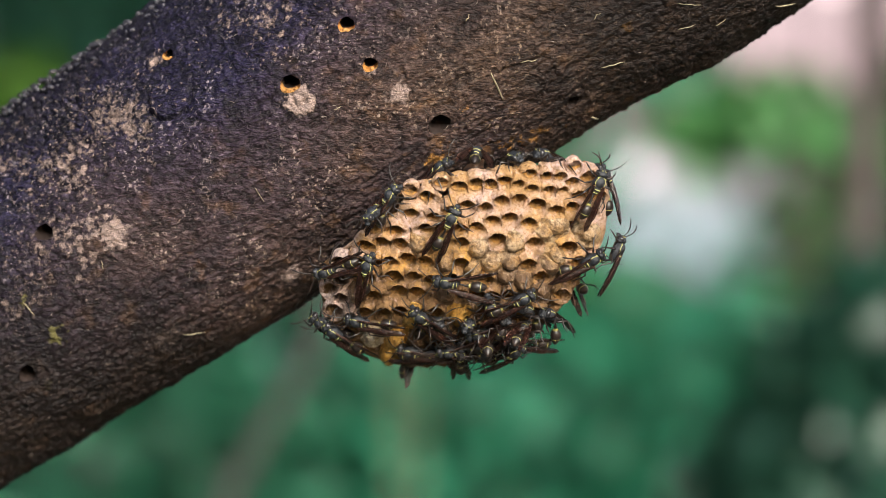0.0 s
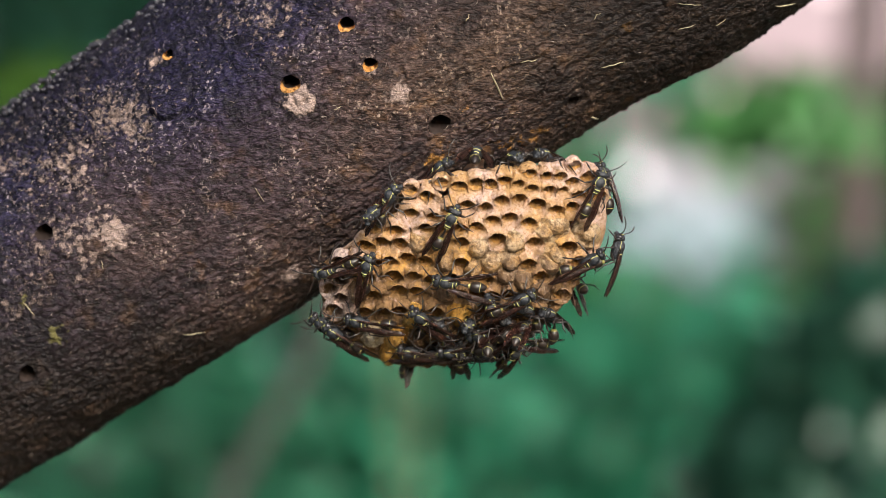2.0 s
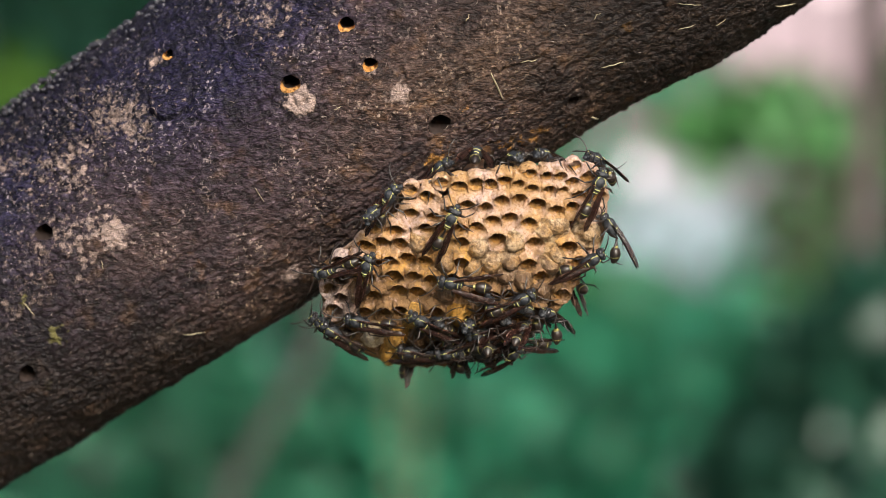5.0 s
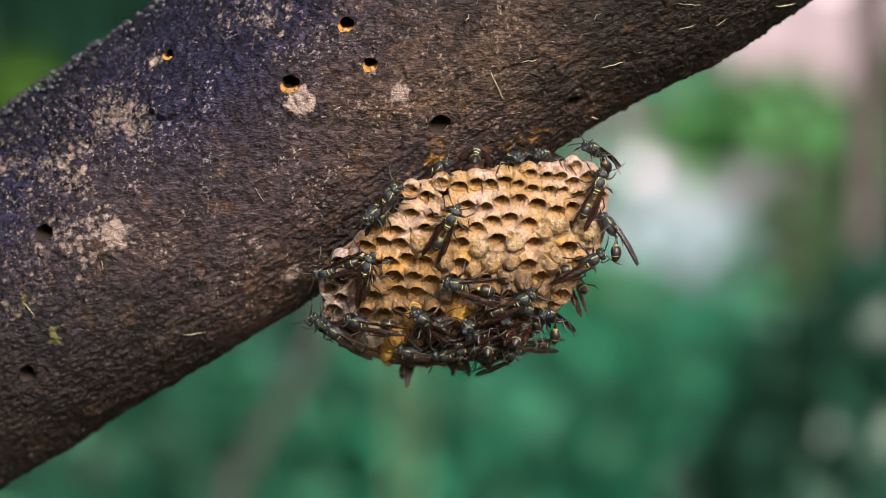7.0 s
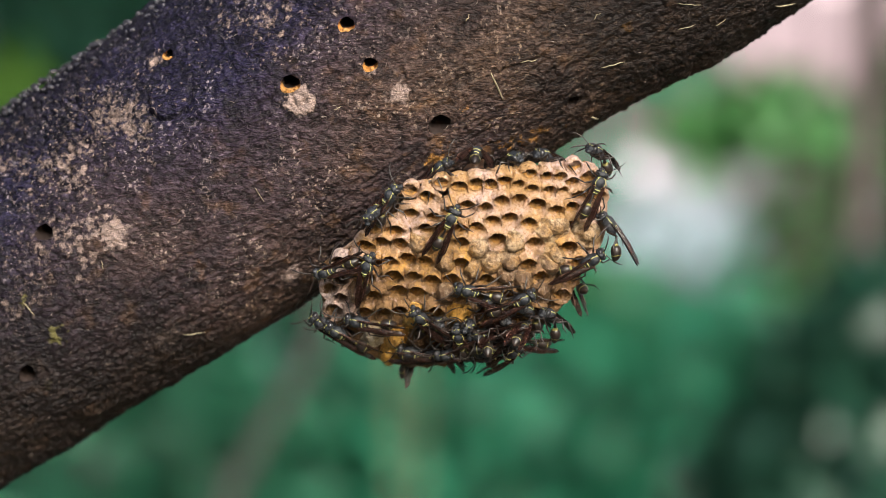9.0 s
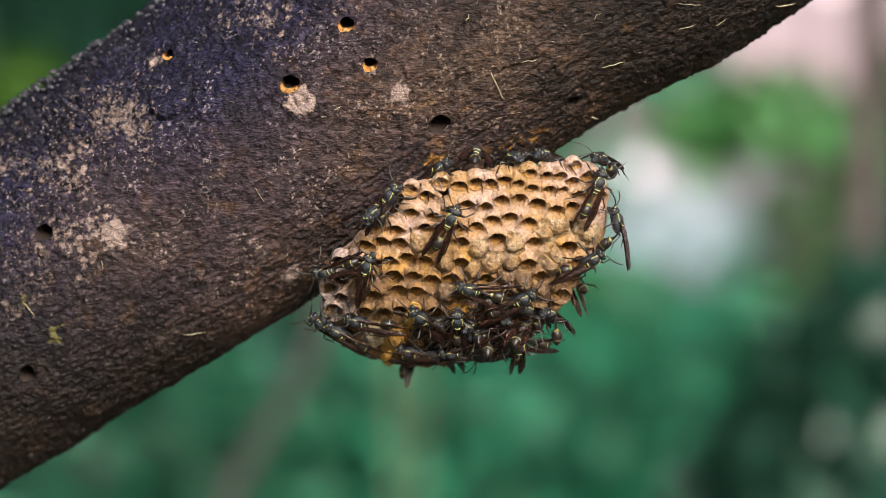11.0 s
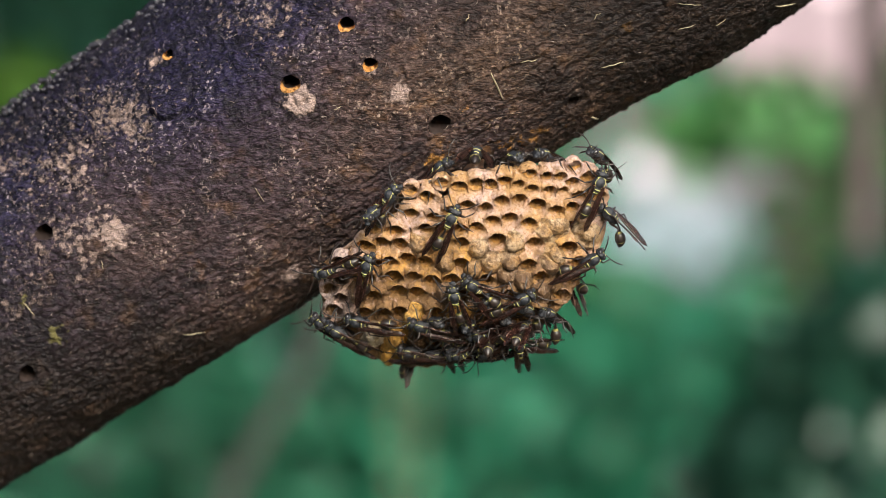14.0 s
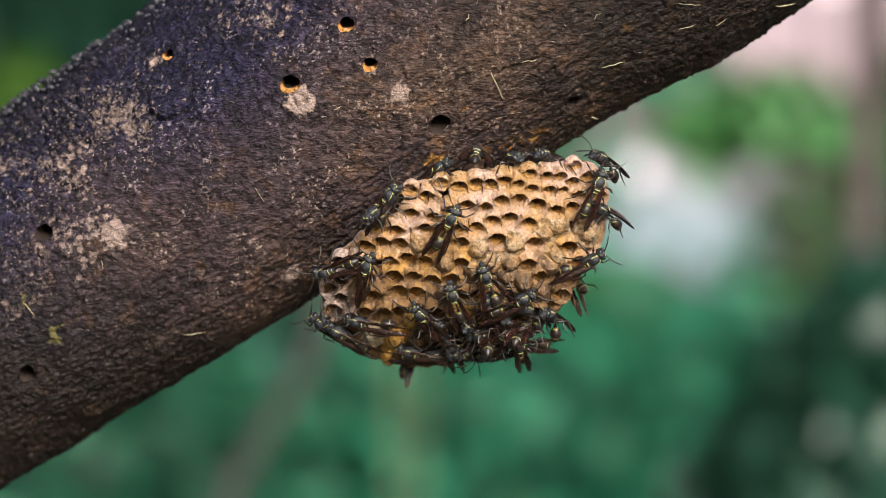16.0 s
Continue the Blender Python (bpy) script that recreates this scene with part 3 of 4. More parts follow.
def cell_polygon(c, others):
    """The share of the comb nearer to this cell than to any other."""
    wide = min(3.4, max(2.1, 0.9 + edge_gap(*c) * 0.8))
    poly = [Vector((wide * math.cos(a), wide * math.sin(a))) for a in [math.pi * k / 6 for k in range(12)]]
    for o in others:
        d = Vector((o[0] - c[0], o[1] - c[1]))
        if 0.01 < d.length < 6:
            half, n = d.length / 2, d.normalized()
            cut = []
            for a, b in zip(poly, poly[1:] + poly[:1]):
                fa, fb = a.dot(n) - half, b.dot(n) - half
                if fa <= 0:
                    cut.append(a)
                if fa * fb < 0:
                    cut.append(a + (b - a) * (fa / (fa - fb)))
            poly = cut
    ring = []
    for a, b in zip(poly, poly[1:] + poly[:1]):  # even steps that two neighbours share
        steps = max(1, round((b - a).length / 0.42))
        ring += [a.lerp(b, f / steps) for f in range(steps)] if (b - a).length > 0.02 else []
    return ring


def smooth_ring(poly, count):
    """Even steps round a polygon."""
    ends = list(zip(poly, poly[1:] + poly[:1]))
    total = sum((b - a).length for a, b in ends)
    out, run, want = [], 0.0, 0.0
    for a, b in ends:
        ln = (b - a).length
        while want < run + ln - 1e-9 and len(out) < count:
            out.append(a + (b - a) * ((want - run) / ln))
            want += total / count
        run += ln
    while len(out) < count:
        out.append(poly[0])
    return out


def edge_gap(x, z):
    """How far a place lies from the comb's edge."""
    gap = 99.0
    for (x0, z0), (x1, z1) in zip(EDGE, EDGE[1:] + EDGE[:1]):
        d = Vector((x1 - x0, z1 - z0))
        f = max(0, min(1, ((x - x0) * d.x + (z - z0) * d.y) / d.length_squared))
        gap = min(gap, math.hypot(x - x0 - f * d.x, z - z0 - f * d.y))
    return gap


def build_cell(nest, c, others, capped, rng, old):
    """One cell of the comb: its share of the pulp face, with a bowl under a proud scalloped roof, or a silk dome."""
    poly = cell_polygon(c, others)
    count = len(poly)
    n = face_normal(*c)
    bore = Vector((n.x * 0.4, -0.84, -0.54)).normalized()
    gap = edge_gap(*c)
    deep = min(1.0, 0.16 + gap / 8)
    seed = rng.random() * 50
    reach = min(2.15, sorted(p.length for p in poly)[count // 3] * 0.90) * rng.uniform(0.90, 1.04)
    lean, squash = rng.uniform(-0.25, 0.25), rng.uniform(0.74, 0.92)
    if c[1] < 3:  # the newer cells lower down stand wider open
        reach, squash = reach * 1.06, squash * 1.1
    proud = rng.uniform(0.6, 1.25) * (0.8 if old else 1.0) * min(1.0, 0.5 + gap / 8) * (1.3 if c[1] < 3 else 1.0)
    # share of the way from outline to mouth, width of the mouth, rise at the roof and at the floor, how far the pulp is
    # stained and then shaded
    if capped:
        swell = rng.uniform(0.8, 1.35)
        plan = [(0.0, 1.05, -1.2, -1.2, 0), (0.0, 1.0, 0.0, 0.0, 0), (0.75, 1.04, 0.1, -0.1, 0.1), (1.0, 0.97, 0.45 * swell, 0.3 * swell, 0.2), (1.0, 0.86, 0.95 * swell, 0.85 * swell, 0.3),
                (1.0, 0.66, 1.5 * swell, 1.4 * swell, 0.2), (1.0, 0.42, 1.85 * swell, 1.8 * swell, 0.1), (1.0, 0.18, 2.0 * swell, 2.0 * swell, 0)]
    else:
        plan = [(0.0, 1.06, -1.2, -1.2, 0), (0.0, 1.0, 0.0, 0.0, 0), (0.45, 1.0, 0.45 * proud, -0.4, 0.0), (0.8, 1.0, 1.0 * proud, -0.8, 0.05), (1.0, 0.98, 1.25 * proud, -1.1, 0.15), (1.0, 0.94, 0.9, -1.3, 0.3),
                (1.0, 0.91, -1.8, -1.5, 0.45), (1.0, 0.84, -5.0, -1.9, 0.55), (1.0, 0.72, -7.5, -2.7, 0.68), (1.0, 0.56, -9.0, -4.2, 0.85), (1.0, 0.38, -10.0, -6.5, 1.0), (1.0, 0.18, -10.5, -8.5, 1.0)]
    bm = bmesh.new()
    stain_shade = bm.verts.layers.float.new("inner")
    rings, tones = [], []
    for k, (share, wide, roof, floor, tone) in enumerate(plan):
        ring = []
        for p in poly:
            d = p.normalized()
            mouth = Vector((d.x + lean * d.y * 0.3, d.y * squash + 0.02)) * reach
            q = (p.lerp(mouth, share)) * wide
            if k > 4 and not capped:  # the bowl is deepest under its roof
                q.y += (1 - wide) * 0.34 * reach * squash
            x, z = c[0] + q.x, c[1] + q.y
            up = max(0.0, min(1.0, 0.5 + 0.62 * d.y))
            up = up * up * (3 - 2 * up)
            lump = 0.34 * noise.noise(Vector((x * 0.42, z * 0.42, 7))) + 0.22 * noise.noise(Vector((x * 1.2, z * 1.2, 3))) + 0.13 * noise.noise(Vector((x * 2.6, z * 2.6, 5)))
            w = noise.noise(Vector((x * 0.6 + seed, z * 0.6, k * 0.3)))
            w2 = noise.noise(Vector((x * 1.7, z * 1.7, seed + k * 0.4)))
            low = floor * 1.5 if c[1] < 3 and k > 4 and not capped else floor
            rise = low + (roof - low) * up
            if k > 1:
                rise += (0.26 * w + 0.22 * w2) * (1.3 if capped else 1.0)
            inward = bore * deep if not capped and rise < 0 and k > 4 else n
            side = Vector((0.22 * w2, 0, 0.22 * w)) if k > 1 else Vector((0.16 * noise.noise(Vector((x, z, 11))), 0, 0.16 * noise.noise(Vector((x, z, 19)))))
            ring.append(world_mm(on_face(x, z) + inward * rise + face_normal(x, z) * lump + side))
        rings.append(ring)
        tones.append(tone)
    add_rings(bm, rings, close_start=False)
    bm.verts.ensure_lookup_table()
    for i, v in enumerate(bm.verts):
        v[stain_shade] = tones[i // count]
        v.index = i
    for e in bm.edges:  # the skirt below the face keeps its own shading
        if all(count <= v.index < 2 * count for v in e.verts):
            e.smooth = False
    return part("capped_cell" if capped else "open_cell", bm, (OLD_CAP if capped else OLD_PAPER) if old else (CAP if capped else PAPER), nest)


def build_nest():
    rng = random.Random(4)
    nest = new("wasp_nest")
    nest.location = (0, 0, 0)
    tagged(nest, "tan paper wasp nest of six-sided cells hanging under the branch", "nest")
    # core behind the cells
    cx, cz = 4.0, -3.0
    bm = bmesh.new()
    ring_xz = []
    fine = smooth_ring([Vector(p) for p in EDGE], 90)
    plan = [(0.15, 11, 1), (0.5, 10.5, 1), (0.8, 9, 1), (0.90, 5, 1), (0.95, 1.2, 1), (0.985, 0.7, 1), (1.0, 2.2, 1), (0.985, 6.0, 1), (0.9, 9.5, 0), (0.7, 12, 0), (0.4, 14, 0), (0.1, 15, 0)]
    rings = []
    for q, depth, edge in plan:
        ring = []
        for p in fine:
            x, z = cx + (p.x - cx) * q, cz + (p.y - cz) * q
            w = noise.noise(Vector((x * 0.3, z * 0.3, depth * 0.2))) + 0.6 * noise.noise(Vector((x * 0.9, z * 0.9, depth)))
            xx, zz = (x, z) if edge else (cx + (x - cx) * 0.95, cz + 2 + (z - cz) * 0.95)
            base = on_face(x, z)
            back = face_normal(x, z) if q < 0.93 and edge else Vector((0, -1, 0))
            ring.append(world_mm(Vector((xx, base.y, zz)) - back * (depth + 0.5 * w)))
        rings.append(ring)
    add_rings(bm, rings)
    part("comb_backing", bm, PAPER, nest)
    # the stalk to the branch
    bm = bmesh.new()
    a, b = on_face(7.5, 17.6) + Vector((0, 9, 0)), Vector((9.0, -22, 24))
    add_tube(bm, [world_mm(a.lerp(b, f)) for f in (0, 0.3, 0.6, 0.85, 1)], [q * MM for q in (3.2, 1.8, 1.5, 2.0, 3.6)], 12)
    part("stalk", bm, RESIN_STALK, nest, "dark resinous stalk")
    # cells
    cells = [(c, False) for c in OPEN_A + OPEN_B] + [(c, True) for c in CAPPED]
    for j in range(-9, 10):
        for i in range(-12, 13):
            c = (4 + 4.1 * (i + 0.5 * (j % 2)) + rng.uniform(-0.25, 0.25), -3 + 4.0 * j + rng.uniform(-0.25, 0.25))
            if inside_edge(c[0], c[1], -0.075) and all((c[0] - o[0]) ** 2 + (c[1] - o[1]) ** 2 > 3.15 ** 2 for o, _ in cells):
                cells.append((c, rng.random() < (0.18 if c[1] < 0 else 0.0)))
    centres = [c for c, _ in cells]
    made = []
    for c, capped in cells:
        near = [o for o in centres if abs(o[0] - c[0]) < 6 and abs(o[1] - c[1]) < 6]
        made.append(build_cell(nest, c, near, capped, rng, c[0] < -22))
    for k, m in ((9, AMBER_CAP), (12, WHITE_CAP), (13, AMBER_CAP), (14, AMBER_CAP), (15, AMBER_CAP)):
        made[len(OPEN_A) + len(OPEN_B) + k].data.materials[0] = m
    # grubs deep in some open cells
    for k in (16, 17, 20, 31, 36):
        c = centres[k]
        p, n = on_face(*c), face_normal(*c)
        bm = bmesh.new()
        q = world_mm(p - Vector((0, -0.72, -0.7)) * 3.2)
        add_blob(bm, q, (0.8 * MM, 0.9 * MM, 0.8 * MM), 10, 7)
        part("grub", bm, GRUB, made[k], "pale grub")


build_nest()


# ---- wasps ----
WASP = 1.07  # millimetres to a unit of a wasp's plan


def build_wasp(rng, spread, curl, antenna_turn):
    """One wasp, head towards +x, feet at z = 0."""
    w = new("wasp")
    u = WASP * MM
    # head
    bm = bmesh.new()
    add_blob(bm, (4.8 * u, 0, 2.1 * u), (0.88 * u, 1.55 * u, 1.25 * u), 16, 10, lambda x, p: Vector((p.x - abs(p.y) * 0.25, p.y, p.z * (1.05 - 0.2 * x))))
    add_blob(bm, (5.45 * u, 0, 1.2 * u), (0.5 * u, 0.75 * u, 0.55 * u), 10, 6)
    head = part("head", bm, SHELL, w)
    for side in (-1, 1):
        bm = bmesh.new()
        add_blob(bm, (4.75 * u, side * 1.02 * u, 2.2 * u), (0.62 * u, 0.56 * u, 0.95 * u), 12, 8)
        part("eye", bm, EYE_SHELL, head, "glossy dark eye")
        bm = bmesh.new()
        turn = antenna_turn * side * 0.6 + rng.uniform(-0.15, 0.15)
        pts, p = [], Vector((5.45, side * 0.45, 2.4))
        for k in range(9):
            pts.append(p.copy() * u)
            f = k / 8
            a = (0.75 - 0.25 * f) * side + turn
            p += Vector((math.cos(a), math.sin(a), 0.75 - 1.25 * f)).normalized() * 0.70
        add_tube(bm, pts, [q * u for q in (0.17, 0.13, 0.11, 0.12, 0.14, 0.15, 0.14, 0.12, 0.07)], 6)
        part("antenna", bm, LEG, head)
    bm = bmesh.new()
    for side in (-1, 1):
        add_tube(bm, [Vector((5.55 - abs(y) * 0.3, side * y, z + 0.1)) * u for y, z in ((0.2, 2.55), (0.5, 2.75), (0.62, 2.4))], 0.09 * u, 5)
    part("face_mark", bm, YELLOW, head, "thin yellow lines")
    # thorax: a low body, a round dome behind the collar and two small plates, each edged in yellow
    bm = bmesh.new()
    add_blob(bm, (1.9 * u, 0, 2.1 * u), (2.35 * u, 1.3 * u, 1.3 * u), 18, 12, lambda x, p: Vector((p.x, p.y * (1.08 if x > 0 else 0.95), p.z - max(0, -x - 0.3) * 0.6 * u)))
    domes = [((2.7, 0, 2.65), (1.4, 1.36, 1.15)), ((0.95, 0, 2.75), (0.55, 0.9, 0.72)), ((0.2, 0, 2.35), (0.45, 0.75, 0.62))]
    for c, size in domes:
        add_blob(bm, Vector(c) * u, Vector(size) * u, 16, 10)
    thorax = part("thorax", bm, SHELL, w)
    lines = [[(2.7 + 1.26 * math.cos(a), 1.22 * math.sin(a), 3.12) for a in [radians(v) for v in range(38, 323, 19)]]]
    for (cx, _, cz), (sx, sy, sz) in domes[1:]:
        lines.append([(cx + 0.1 * sx, sy * f, cz + 1.02 * sz * math.sqrt(1 - f * f)) for f in (-0.8, -0.5, 0, 0.5, 0.8)])
    lines += [[(4.1 - 0.35 * y, side * y, 2.75 + 0.25 * y) for y in (0.35, 0.75, 1.15)] for side in (-1, 1)]
    for line in lines:
        bm = bmesh.new()
        add_tube(bm, [Vector(p) * u for p in line], 0.095 * u, 6, 0.8)
        part("yellow_stripe", bm, YELLOW, thorax, "narrow yellow stripe")
    # waist and abdomen, in their own space so that stripes run along it
    hinge = Vector((-0.15, 0, 2.1)) * u
    bm = bmesh.new()
    add_tube(bm, [Vector((0.2, 0, 0)) * u, Vector((-0.7, 0, 0.1)) * u, Vector((-1.6, 0, 0.2)) * u, Vector((-2.3, 0, 0.1)) * u, Vector((-2.9, 0, 0)) * u], [q * u for q in (0.3, 0.2, 0.24, 0.42, 0.55)], 8)
    add_blob(bm, (-4.6 * u, 0, -0.05 * u), (2.0 * u, 1.24 * u, 1.22 * u), 18, 14,
             lambda x, p: Vector((p.x, p.y * (1.06 + 0.10 * x - 0.28 * max(0, -x)), p.z * (1 + 0.15 * x) - (0.5 * u * max(0, -x) ** 2))))
    abdomen = part("abdomen", bm, ABDOMEN, w, "dark abdomen with yellow bands")
    abdomen.matrix_basis = Matrix.Translation(hinge) @ pose(0, 0, 0, 0, -curl, 0)
    # folded wings
    for side in (-1, 1):
        for small in (0, 1):
            bm = bmesh.new()
            L, W = ((11.4, 0.66), (8.6, 0.50))[small]
            top = []
            for k in range(13):
                f = k / 12
                half = W * (0.35 + 0.65 * math.sin(math.pi * min(1, f * 0.62 + 0.12))) * (1 if f < 0.85 else math.sqrt(max(0.02, 1 - ((f - 0.85) / 0.15) ** 2)))
                z = 0.25 * math.sin(f * 3) - 0.25 * small
                top.append((Vector((-L * f, half, z + 0.10)), Vector((-L * f, 0, z + 0.22)), Vector((-L * f, -half, z))))
            grid = [[bm.verts.new(v * u) for v in row] for row in top]
            under = [[bm.verts.new((v - Vector((0, 0, 0.06))) * u) for v in row] for row in top]
            for a, b, c, d in zip(grid, grid[1:], under, under[1:]):
                for i in (0, 1):
                    bm.faces.new((a[i], a[i + 1], b[i + 1], b[i]))
                    bm.faces.new((c[i + 1], c[i], d[i], d[i + 1]))
                bm.faces.new((a[0], b[0], d[0], c[0]))
                bm.faces.new((a[2], c[2], d[2], b[2]))
            wing = part("hind_wing" if small else "fore_wing", bm, WING, w, "folded smoky brown wing")
            wing.matrix_basis = pose(2.2 * u, side * 1.1 * u, 3.2 * u, side * 28, -7 + small * 3, -side * (spread + small * 3 - 4))
    # legs
    for side in (-1, 1):
        for base, knee, shin, toe in (((3.4, 0.8, 1.2), (4.2, 2.3, 2.3), (5.2, 3.2, 0.8), (6.0, 3.6, 0.1)), ((2.2, 0.9, 1.0), (1.9, 2.9, 2.5), (1.7, 4.1, 0.8), (1.4, 4.9, 0.1)),
                                      ((1.0, 0.8, 1.1), (-0.7, 2.4, 2.9), (-2.6, 3.5, 1.2), (-4.2, 4.1, 0.1))):
            j = lambda a: Vector((a[0] + rng.uniform(-0.35, 0.35), side * (a[1] * 1.15 + rng.uniform(-0.4, 0.4)), a[2]))
            b, kn, sh, to = (Vector((base[0], side * base[1], base[2])), j(knee), j(shin), j(toe))
            bm = bmesh.new()
            add_tube(bm, [q * u for q in (b, b.lerp(kn, 0.5), kn, kn.lerp(sh, 0.15), sh, sh.lerp(to, 0.4), to)], [q * u for q in (0.20, 0.30, 0.20, 0.15, 0.20, 0.11, 0.07)], 6)
            part("leg", bm, LEG, w)
    return w


def sit(x, z, heading, lift=0.6, pitch=0.0, roll=0.0):
    """Pose of a wasp on the comb: heading in degrees, 0 along +x, 90 up; lift in mm off the paper."""
    n = face_normal(x, z)
    a = radians(heading)
    f = Vector((math.cos(a), 0, math.sin(a)))
    f = (f - n * f.dot(n)).normalized()
    left = n.cross(f)
    m = Matrix((f, left, n)).transposed().to_4x4()
    return Matrix.Translation(world_mm(on_face(x, z) + n * lift)) @ m @ pose(0, 0, 0, roll, -pitch, 0) @ Matrix.Translation((-2.1 * WASP * MM, 0, 0))


def free(x, z, y, f, n, pitch=0.0):
    """Pose of a wasp clinging to an edge: place in mm, where its head points and where its back points."""
    f, n = Vector(f).normalized(), Vector(n)
    n = (n - f * n.dot(f)).normalized()
    m = Matrix((f, n.cross(f), n)).transposed().to_4x4()
    return Matrix.Translation(world_mm(Vector((x, y, z)))) @ m @ pose(0, 0, 0, 0, -pitch, 0) @ Matrix.Translation((-2.1 * WASP * MM, 0, -2.4 * WASP * MM))


RNG = random.Random(11)
MODELS = [build_wasp(RNG, 8, 2, 0.1), build_wasp(RNG, 4, 12, -0.5), build_wasp(RNG, -1, 20, 0.6), build_wasp(RNG, 20, -4, 0.2), build_wasp(RNG, 3, 42, 0.3)]
USED = [False] * len(MODELS)


WOBBLE = random.Random(3)


def wasp(kind, m, label="black wasp with yellow lines and folded brown wings on the comb"):
    m = m @ pose(0, 0, 2.0 * MM, WOBBLE.uniform(-14, 14), WOBBLE.uniform(-7, 7), 0) @ pose(0, 0, -2.0 * MM)
    if USED[kind]:
        w = copy_thing(MODELS[kind], m)
    else:
        w, USED[kind] = MODELS[kind], True
        w.matrix_basis = m
    return tagged(w, label, "wasp", group="wasps on the nest")


# still ones
wasp(0, sit(2.0, 8.2, 66, 0.8))
wasp(0, sit(35.6, 16.5, 72, 1.0))
wasp(2, sit(34.5, -1.0, 33, 0.8))
wasp(2, sit(-17.2, -3.0, 70, 1.0))
wasp(0, sit(-27.0, -3.8, 208, 0.6))
wasp(4, free(31.6, -5.7, -14, (-0.25, 0.3, 0.9), (-0.1, 0.9, -0.3)), "black wasp behind the free edge, round abdomen showing")
wasp(2, sit(-28.6, -16.3, 132, 0.6))
EDGE_WASP = wasp(0, sit(-25.2, -17.4, 126, 2.0))
wasp(1, sit(-19.7, -15.5, 186, 1.0))
wasp(0, sit(18.4, -10.0, 33, 1.2))
wasp(2, sit(11.3, -12.2, 100, 0.2))
wasp(1, sit(9.0, -18.6, 207, 0.6))
wasp(4, sit(11.3, -23.6, 196, 0.4))
wasp(0, sit(17.8, -20.6, 150, 0.2))
wasp(1, sit(1.4, -21.3, 96, 0.0))
wasp(2, sit(-7.5, -23.3, 176, 0.4))
wasp(0, sit(-1.9, -24.0, 12, 0.2))
wasp(2, free(-13.0, 12.2, -46, (0.42, -0.45, 0.75), (-0.5, -0.75, 0.35)), "black wasp perched on the shaded rim of the comb")
wasp(1, free(-16.2, 8.8, -45, (-0.5, -0.5, -0.6), (-0.4, -0.75, 0.5)), "black wasp perched on the shaded rim of the comb")

CROWD = "black wasp half buried in the crowd below the comb"
for kind, x, z, f, n in ((2, 20.6, -15.0, (-0.5, -0.75, 0.25), (0.1, -0.3, 0.9)), (1, 14.0, -17.6, (0.35, -0.85, 0.2), (-0.3, -0.1, 0.9)), (4, 6.4, -18.2, (-0.2, -0.9, -0.3), (0.5, -0.3, 0.7)),
                         (2, -2.6, -18.0, (0.55, -0.8, 0.1), (-0.3, -0.2, 0.9)), (0, 20.2, -18.8, (0.3, 0.85, 0.4), (0.2, -0.6, 0.7)),
                         (2, 11.8, -20.8, (0.2, 0.9, 0.3), (-0.4, -0.5, 0.7)), (1, 4.2, -24.0, (-0.6, -0.7, 0.1), (0.1, -0.4, 0.9)), (4, 15.4, -22.0, (0.55, -0.75, -0.1), (-0.2, -0.4, 0.9))):
    wasp(kind, free(x, z, face_y(x, z) - 2.6, f, n), CROWD)

RIM = "black wasp on the upper rim of the comb, facing outwards"
wasp(0, free(-0.8, 19.0, -43, (0.6, -0.4, 0.45), (-0.4, -0.5, 0.8)), RIM)
wasp(3, free(7.9, 23.4, -37, (0.05, 0.92, 0.34), (0, -0.34, 0.92)), RIM)
wasp(1, free(16.7, 21.9, -44, (0.35, -0.8, 0.1), (-0.1, -0.25, 1)), RIM)
wasp(1, free(24.4, 22.2, -43, (-0.55, -0.7, 0.15), (0.1, -0.25, 1)), RIM)
wasp(2, free(-8.5, -23.3, 0, (0.05, 0.3, 0.95), (0.3, -0.9, 0.2)), "black wasp hanging below the comb, wing tips down")

# the ones that move
TURNER = wasp(2, free(39.2, 17.2, -32, (-0.35, 0, 0.94), (1, -0.4, 0.2)), "black wasp crawling over the corner of the comb")
CLIMBER = wasp(4, free(42.2, -0.4, -33, (0.35, 0, 0.93), (0.95, -0.3, 0)), "black wasp climbing the free edge of the comb")
CENTRAL = wasp(3, sit(1.8, -6.0, 172, 1.2), "black wasp walking over capped cells")
RISER = wasp(0, sit(4.3, -22.1, 90, 1.0), "black wasp creeping up from under the comb")
SWIVEL = wasp(1, sit(-4.7, -14.3, 125, 1.0), "black wasp swivelling on the comb")
FANNER = wasp(4, free(26.2, -16.1, -23, (-0.45, -0.75, 0.3), (0.1, -0.3, 0.9)), "black wasp fanning with its abdomen hanging free")
LOW_A = wasp(3, sit(2.2, -22.1, 205, 1.4), "black wasp shuffling along the lower edge")
LOW_B = wasp(0, sit(10.5, -21.8, 255, 1.4), "black wasp shuffling along the lower edge")
LOW_C = wasp(1, sit(16.8, -22.9, 75, 1.6), "black wasp shuffling along the lower edge")


